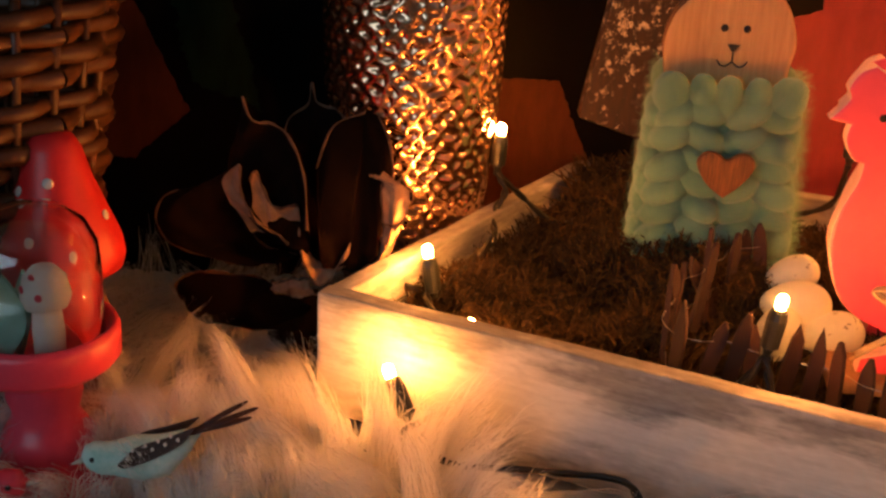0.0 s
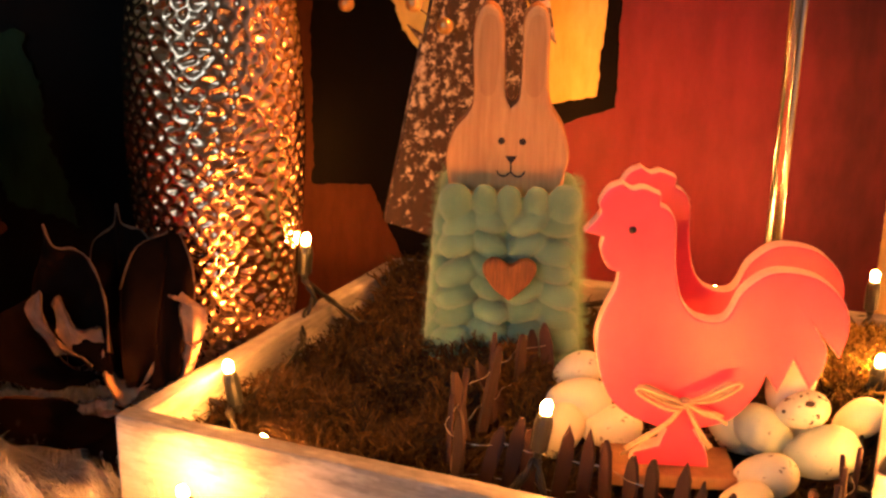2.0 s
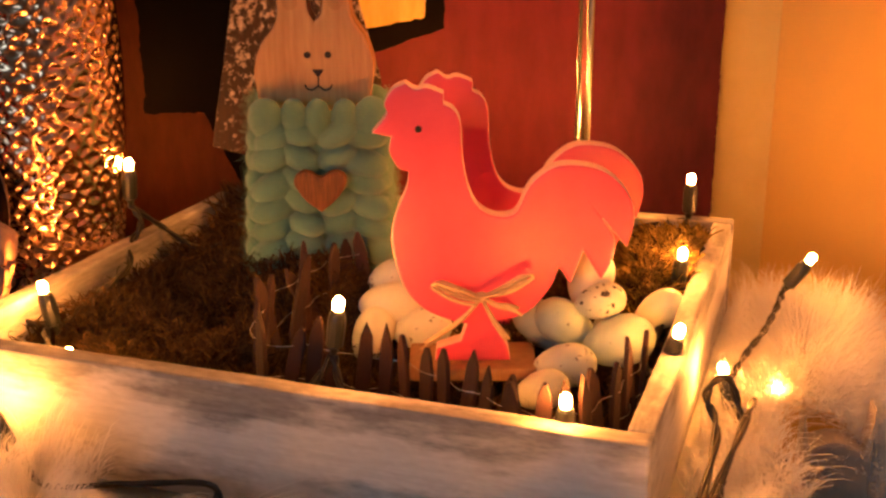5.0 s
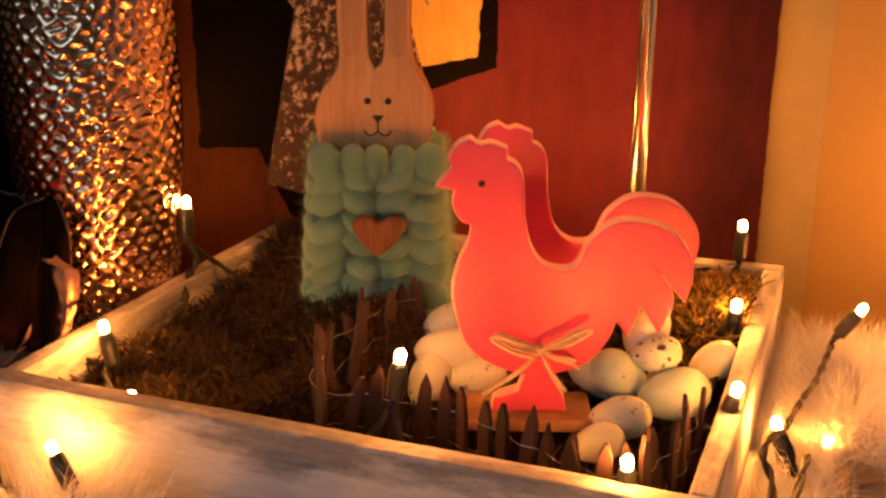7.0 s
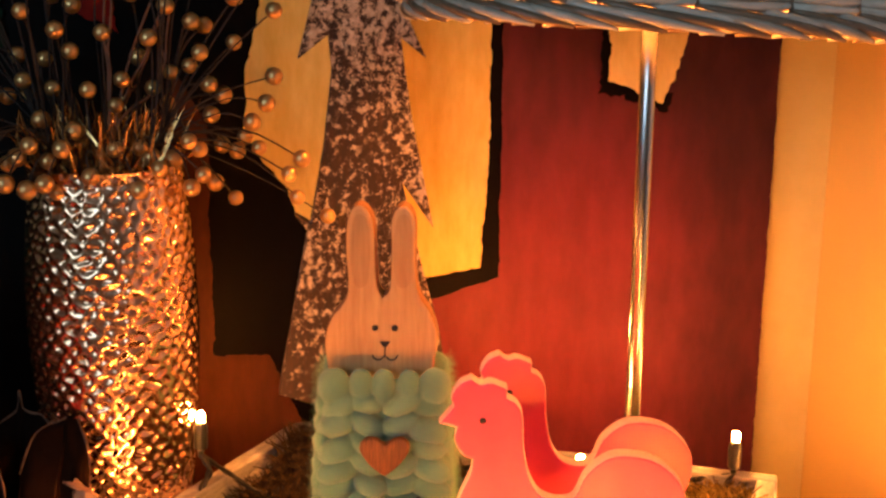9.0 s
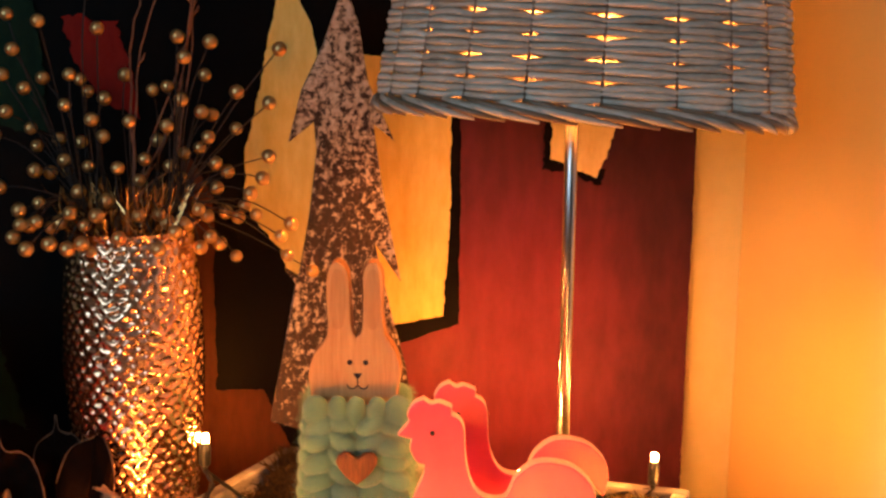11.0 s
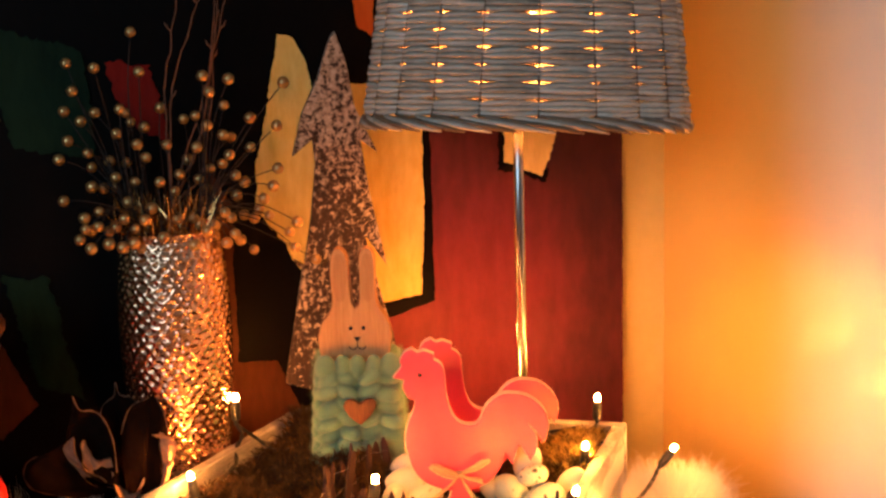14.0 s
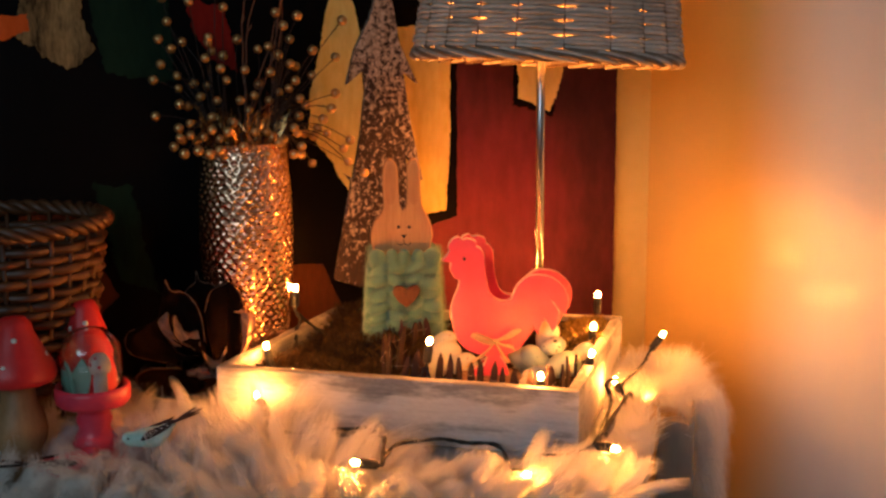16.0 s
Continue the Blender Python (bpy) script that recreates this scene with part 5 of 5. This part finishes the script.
def mushroom(m, cap_r, cap_z, top, label):
    base = empty("mushroom_figure", m, label, "mushroom figure", "turned wooden mushrooms")
    smooth(part("stem", lathe([(0, 0), (0.016, 0), (0.0185, 0.006), (0.0195, 0.014), (0.017, 0.026), (0.0225, 0.036), (0.0245, 0.046), (0.0225, 0.058), (0.016, 0.072), (0.014, cap_z), (0, cap_z)], 36), M_TURNED, base, "natural turned wood stem"))
    h = top - cap_z
    smooth(part("cap", lathe([(0, cap_z - 0.002), (cap_r * 0.96, cap_z - 0.001), (cap_r, cap_z + 0.004), (cap_r * 0.97, cap_z + 0.012), (cap_r * 0.78, cap_z + h * 0.4), (cap_r * 0.56, cap_z + h * 0.66), (cap_r * 0.43, cap_z + h * 0.87), (cap_r * 0.3, cap_z + h * 0.97), (0, top)], 40), M_REDCAP, base, "red painted cap"))
    for a, t in ((230, 0.25), (285, 0.3), (330, 0.22), (255, 0.6), (305, 0.68), (200, 0.5), (20, 0.4)):
        r = cap_r * float(np.interp(t, [0, 0.15, 0.4, 0.66, 0.87], [1, 0.97, 0.78, 0.56, 0.43])) + 0.0002
        d = smooth(part("dot", lathe([(0, -0.0007), (0.002, -0.0005), (0.0026, 0), (0.002, 0.0005), (0, 0.0007)], 12), M_DOT, base))
        d.matrix_basis = pose(r * math.cos(radians(a)), r * math.sin(radians(a)), cap_z + t * h, 68, 0, a + 90)
    return base


mushroom(pose(-0.381, 0.327, TOP - 0.004), 0.035, 0.094, 0.152, "turned wooden mushroom with a red dotted cap")
mushroom(pose(-0.366, 0.415, TOP - 0.004), 0.030, 0.085, 0.150, "turned wooden mushroom with a red cap beside the basket")

# ---------------------------------------------------------------- small feathered birds


def bird(m, body_mat, label):
    base = empty("bird_ornament", m, label, "bird ornament", "small feathered birds")
    prof = [(-0.040, 0.0), (-0.032, 0.006), (-0.018, 0.0105), (-0.004, 0.0115), (0.006, 0.0095), (0.011, 0.0086), (0.018, 0.0085), (0.024, 0.006), (0.027, 0.0)]
    bm = bmesh.new()
    rings = []
    for x, r in prof:
        up = 0.004 * max(0, (x - 0.002) / 0.02) - 0.002 * max(0, -x / 0.03) + (0.010 * max(0, (-x - 0.018) / 0.022))
        rings.append([bm.verts.new((x, 0.9 * max(r, 0.0004) * math.cos(k * math.pi / 8), up + max(r, 0.0004) * math.sin(k * math.pi / 8))) for k in range(16)])
    for a, b in zip(rings, rings[1:]):
        for k in range(16):
            bm.faces.new((a[k], a[(k + 1) % 16], b[(k + 1) % 16], b[k]))
    bm.faces.new(rings[0][::-1])
    bm.faces.new(rings[-1])
    bmesh.ops.subdivide_edges(bm, edges=bm.edges[:], cuts=1, use_grid_fill=True, smooth=0.6)
    bmesh.ops.recalc_face_normals(bm, faces=bm.faces)
    smooth(part("body", bm, body_mat, base))
    bm = bmesh.new()
    tube(bm, [(0.0255, 0, 0.0035), (0.029, 0, 0.003), (0.0335, 0, 0.0022)], [0.0018, 0.0013, 0.0003], 8)
    smooth(part("beak", bm, M_GREYWOOD, base))
    for s in (-1, 1):
        e = smooth(part("eye", lathe([(0, -0.0012), (0.001, -0.0008), (0.0014, 0), (0.001, 0.0008), (0, 0.0012)], 10), M_INK, base))
        e.matrix_basis = pose(0.0195, s * 0.0068, 0.0062, 90)
        wing = rounded([(0.006, 0.003), (-0.006, 0.0098), (-0.022, 0.0118), (-0.040, 0.0150), (-0.03, 0.0075), (-0.012, 0.0025), (0.002, 0.001)], 100, 3)
        w = part("wing", slab(wing, 0.0012, 0.0003), M_FEATHER, base, "dark wing feathers with white dots")
        w.matrix_basis = pose(0, s * 0.0112 - 0.0006, 0.0, s * 26, 0, 0)
        for i in range(9):
            d = part("dot", lathe([(0, -0.0003), (0.0008, -0.0002), (0.001, 0), (0.0008, 0.0002), (0, 0.0003)], 8), M_DOT, w)
            d.matrix_basis = pose(0.0 - 0.0036 * i, s * 0.0009 + 0.0006, 0.0052 + 0.0020 * (i % 2) * 1.4 + 0.0006 * i, 90)
    for i, (dx, dy, dz) in enumerate(((-0.040, 0.003, 0.012), (-0.044, 0.0, 0.016), (-0.038, -0.004, 0.018), (-0.034, 0.005, 0.019))):
        bm = bmesh.new()
        tube(bm, flow([(-0.030, 0, 0.004), (-0.030 + dx * 0.5, dy * 0.5, 0.005 + dz * 0.5), (-0.030 + dx, dy, 0.005 + dz)], 5), [0.0011] * 4 + [0.0014, 0.0016, 0.0018, 0.0018, 0.0015, 0.0012, 0.0004], 6)
        bmesh.ops.scale(bm, vec=(1, 1.6, 0.5), verts=bm.verts, space=Matrix.Translation((0, 0, -0.01)))
        smooth(part("tail_feather", bm, M_FEATHER, base))
    for s in (-1, 1):
        bm = bmesh.new()
        tube(bm, [(-0.004, s * 0.004, -0.009), (-0.003, s * 0.004, -0.017)], 0.0006, 5)
        part("leg", bm, M_WIRE, base)
    return base


bird(pose(-0.270, 0.353, 0.066, 0, 10, 214) @ Matrix.Diagonal((0.74, 0.86, 0.86, 1)), M_BIRD, "small aqua bird ornament with spotted dark wings on the fur")
bird(pose(-0.320, 0.312, 0.052, 0, -8, 36) @ Matrix.Diagonal((0.9, 0.9, 0.9, 1)), M_PINK, "small pink bird ornament beside the cake stand")

# ---------------------------------------------------------------- wicker basket
basket = empty("wicker_basket", pose(-0.452, 0.420, TOP - 0.006), "brown woven wicker basket standing behind the mushrooms", "basket")
BH, RB, RT = 0.222, 0.060, 0.092
NS = 26
for k in range(NS):
    a = 2 * math.pi * k / NS
    bm = bmesh.new()
    tube(bm, [((RB + (RT - RB) * t) * math.cos(a), (RB + (RT - RB) * t) * math.sin(a), BH * t) for t in (0, 0.25, 0.5, 0.75, 1.0)], 0.0024, 6)
    smooth(part("stake", bm, M_WICKER, basket))
row, z = 0, 0.006
while z < BH - 0.008:
    R = RB + (RT - RB) * z / BH
    pts = []
    for i in range(NS * 4):
        a = 2 * math.pi * i / (NS * 4)
        r = R + 0.0034 * math.cos(NS * a / 2 + math.pi * (row % 2))
        pts.append((r * math.cos(a), r * math.sin(a), z + 0.0014 * noise.noise(Vector((math.cos(a) * 2, math.sin(a) * 2, row)))))
    bm = bmesh.new()
    tube(bm, pts + pts[:1], 0.0040 + 0.0005 * (row % 3), 7, False)
    smooth(part("weaver", bm, M_WICKER, basket))
    row += 1
    z += 0.0098 + (0.003 if row % 4 == 0 else 0)
for k in range(3):
    pts = []
    for i in range(NS * 6):
        a = 2 * math.pi * i / (NS * 6)
        ph = a * NS / 2 + k * 2.094
        pts.append(((RT + 0.002 + 0.005 * math.sin(ph)) * math.cos(a), (RT + 0.002 + 0.005 * math.sin(ph)) * math.sin(a), BH + 0.0045 * math.cos(ph)))
    bm = bmesh.new()
    tube(bm, pts + pts[:1], 0.0042, 8, False)
    smooth(part("rim_braid", bm, M_WICKER, basket))
part("basket_bottom", lathe([(0, 0.001), (RB, 0.001), (RB, 0.005), (0, 0.005)], 40), M_WICKER, basket)

# ---------------------------------------------------------------- the sheepskin
fur = empty("sheepskin_rug", pose(0, 0, 0), "white long-haired sheepskin spread under the tray", "sheepskin rug", kind="stuff")


def hide_height(x, y):
    h = 0.030 + 0.007 * noise.noise(Vector((x * 11, y * 11, 0)))
    h += 0.014 * math.exp(-(((x + 0.20) / 0.07) ** 2 + ((y - 0.405) / 0.035) ** 2))
    h += 0.010 * math.exp(-(((x - 0.145) / 0.04) ** 2 + ((y - 0.735) / 0.06) ** 2))
    h += 0.008 * math.exp(-(((x - 0.14) / 0.03) ** 2 + ((y - 0.60) / 0.06) ** 2))
    h -= 0.045 * max(0.0, (x - 0.165) / 0.03) ** 2
    if y < 0.62:
        h -= 0.10 * max(0.0, (x - 0.150) / 0.03) ** 2
    if -0.16 < x < 0.13:
        h -= 0.008 * max(0.0, 1 - abs(y - 0.455) / 0.04)
    h -= 0.03 * max(0.0, (0.31 - y) / 0.05) ** 2
    return h


X0, X1, Y0, Y1 = -0.62, 0.205, 0.245, 0.80
NX, NY = 165, 110
grid, faces = [], []
for j in range(NY + 1):
    for i in range(NX + 1):
        x, y = X0 + (X1 - X0) * i / NX, Y0 + (Y1 - Y0) * j / NY
        grid.append((x, y, hide_height(x, y)))


def wall_gap(x, y):
    return (Vector((x, y, 0)) - W0).dot(N)


for j in range(NY):
    for i in range(NX):
        x, y = X0 + (X1 - X0) * (i + 0.5) / NX, Y0 + (Y1 - Y0) * (j + 0.5) / NY
        if wall_gap(x, y) > -0.02 or (0.132 < x and 0.58 < y < 0.695) or (y < 0.60 and x > 0.158):
            continue
        q = j * (NX + 1) + i
        faces.append((q, q + 1, q + NX + 2, q + NX + 1))
smooth(raw("underwool", grid, faces, M_HIDE, fur))
np.random.seed(3)
rt, tp, bd = [], [], []
clump_grid = {}


def clump(x, y):
    """All hairs of one lock lean the same way and meet at one tip."""
    key = (int(x / 0.019), int(y / 0.019))
    if key not in clump_grid:
        r = random.Random(key[0] * 7919 + key[1])
        flow_a = 2.2 * noise.noise(Vector((x * 7, y * 7, 5))) - 1.1
        a = flow_a + r.gauss(0, 0.6)
        clump_grid[key] = (a, r.uniform(0.6, 1.25), ((key[0] + r.random()) * 0.019, (key[1] + r.random()) * 0.019), r.uniform(0.3, 0.9))
    return clump_grid[key]


def hair_at(x, y, z, long=1.0, stand=0.0):
    a, size, (cx, cy), up = clump(x, y)
    if x > 0.105 and y > 0.56:
        a = math.atan2(y - 0.72, x - 0.148) + np.random.randn() * 0.5
        size, cx, cy, up = 0.85, x, y, np.random.uniform(0.35, 0.9)
    ln = np.random.uniform(0.032, 0.062) * size * long
    up = min(0.95, up + stand)
    out = math.sqrt(1 - up * up)
    tx, ty = cx + ln * out * math.cos(a), cy + ln * out * math.sin(a)
    tx, ty = tx * 0.8 + (x + ln * out * math.cos(a)) * 0.2, ty * 0.8 + (y + ln * out * math.sin(a)) * 0.2
    tip = (tx + np.random.randn() * 0.003, ty + np.random.randn() * 0.003, z + ln * up * 0.8 + np.random.randn() * 0.003)
    if in_tray(tip[0], tip[1], -0.003) or wall_gap(tip[0], tip[1]) > -0.005:
        return
    rt.append((x, y, z - 0.002))
    tp.append(tip)
    wave = 0.006 * noise.noise(Vector((cx * 60, cy * 60, 2)))
    bd.append((wave * math.sin(a) + np.random.randn() * 0.0012, -wave * math.cos(a) + np.random.randn() * 0.0012, 0.005 + np.random.rand() * 0.004))


while len(rt) < 82000:
    x, y = np.random.uniform(X0, 0.185), np.random.uniform(0.26, 0.79)
    if in_tray(x, y, -0.004) or wall_gap(x, y) > -0.03:
        continue
    if x < -0.30 and y > 0.45 and np.random.rand() < 0.8:
        continue
    if (0.145 < x and 0.60 < y < 0.685) or (y < 0.625 and x > 0.160):
        continue
    near = math.exp(-(((x + 0.215) / 0.10) ** 2 + ((y - 0.43) / 0.06) ** 2))
    low = max(0.0, 1 - (0.467 - y) / 0.05) if y < 0.467 and -0.16 < x < 0.12 else 0.0
    hair_at(x, y, hide_height(x, y), (1.0 + 0.5 * near) * (1 - 0.6 * low), 0.12 + 0.3 * near - 0.25 * low)
strands("long_hair", rt, tp, bd, np.random.uniform(0.00016, 0.00034, len(rt)), M_FUR, fur)
# the part that hangs over the chair back
rt, tp, bd = [], [], []
for k in range(5200):
    x, y = np.random.uniform(0.186, 0.214), np.random.uniform(0.675, 0.745)
    z = 0.045 - 0.17 * np.random.rand() ** 1.2
    ln = np.random.uniform(0.02, 0.038)
    rt.append((x, y, z))
    tp.append((x + np.random.randn() * 0.006 + 0.006, y - 0.012 + np.random.randn() * 0.008, z - ln))
    bd.append((0.003 + np.random.randn() * 0.002, -0.004, 0.002))
strands("long_hair", rt, tp, bd, np.random.uniform(0.00016, 0.00034, len(rt)), M_FUR, fur)
rt, tp, bd = [], [], []
for k in range(9000):
    x, y = np.random.uniform(0.108, 0.2), np.random.uniform(0.665, 0.79)
    if wall_gap(x, y) > -0.03:
        continue
    z = hide_height(x, y) + 0.002
    a = math.atan2(y - 0.73, x - 0.15) + np.random.randn() * 0.6
    ln = np.random.uniform(0.016, 0.034)
    up = np.random.uniform(0.1, 0.9)
    out = math.sqrt(1 - up * up)
    rt.append((x, y, z))
    tp.append((x + ln * out * math.cos(a), y + ln * out * math.sin(a), z + ln * up))
    bd.append(tuple(np.random.randn(3) * 0.002))
strands("long_hair", rt, tp, bd, np.random.uniform(0.00014, 0.0003, len(rt)), M_FUR, fur)
bm = bmesh.new()
box(bm, 0.188, 0.209, 0.685, 0.745, -0.14, 0.042, 0.008)
smooth(part("underwool", bm, M_HIDE, fur))
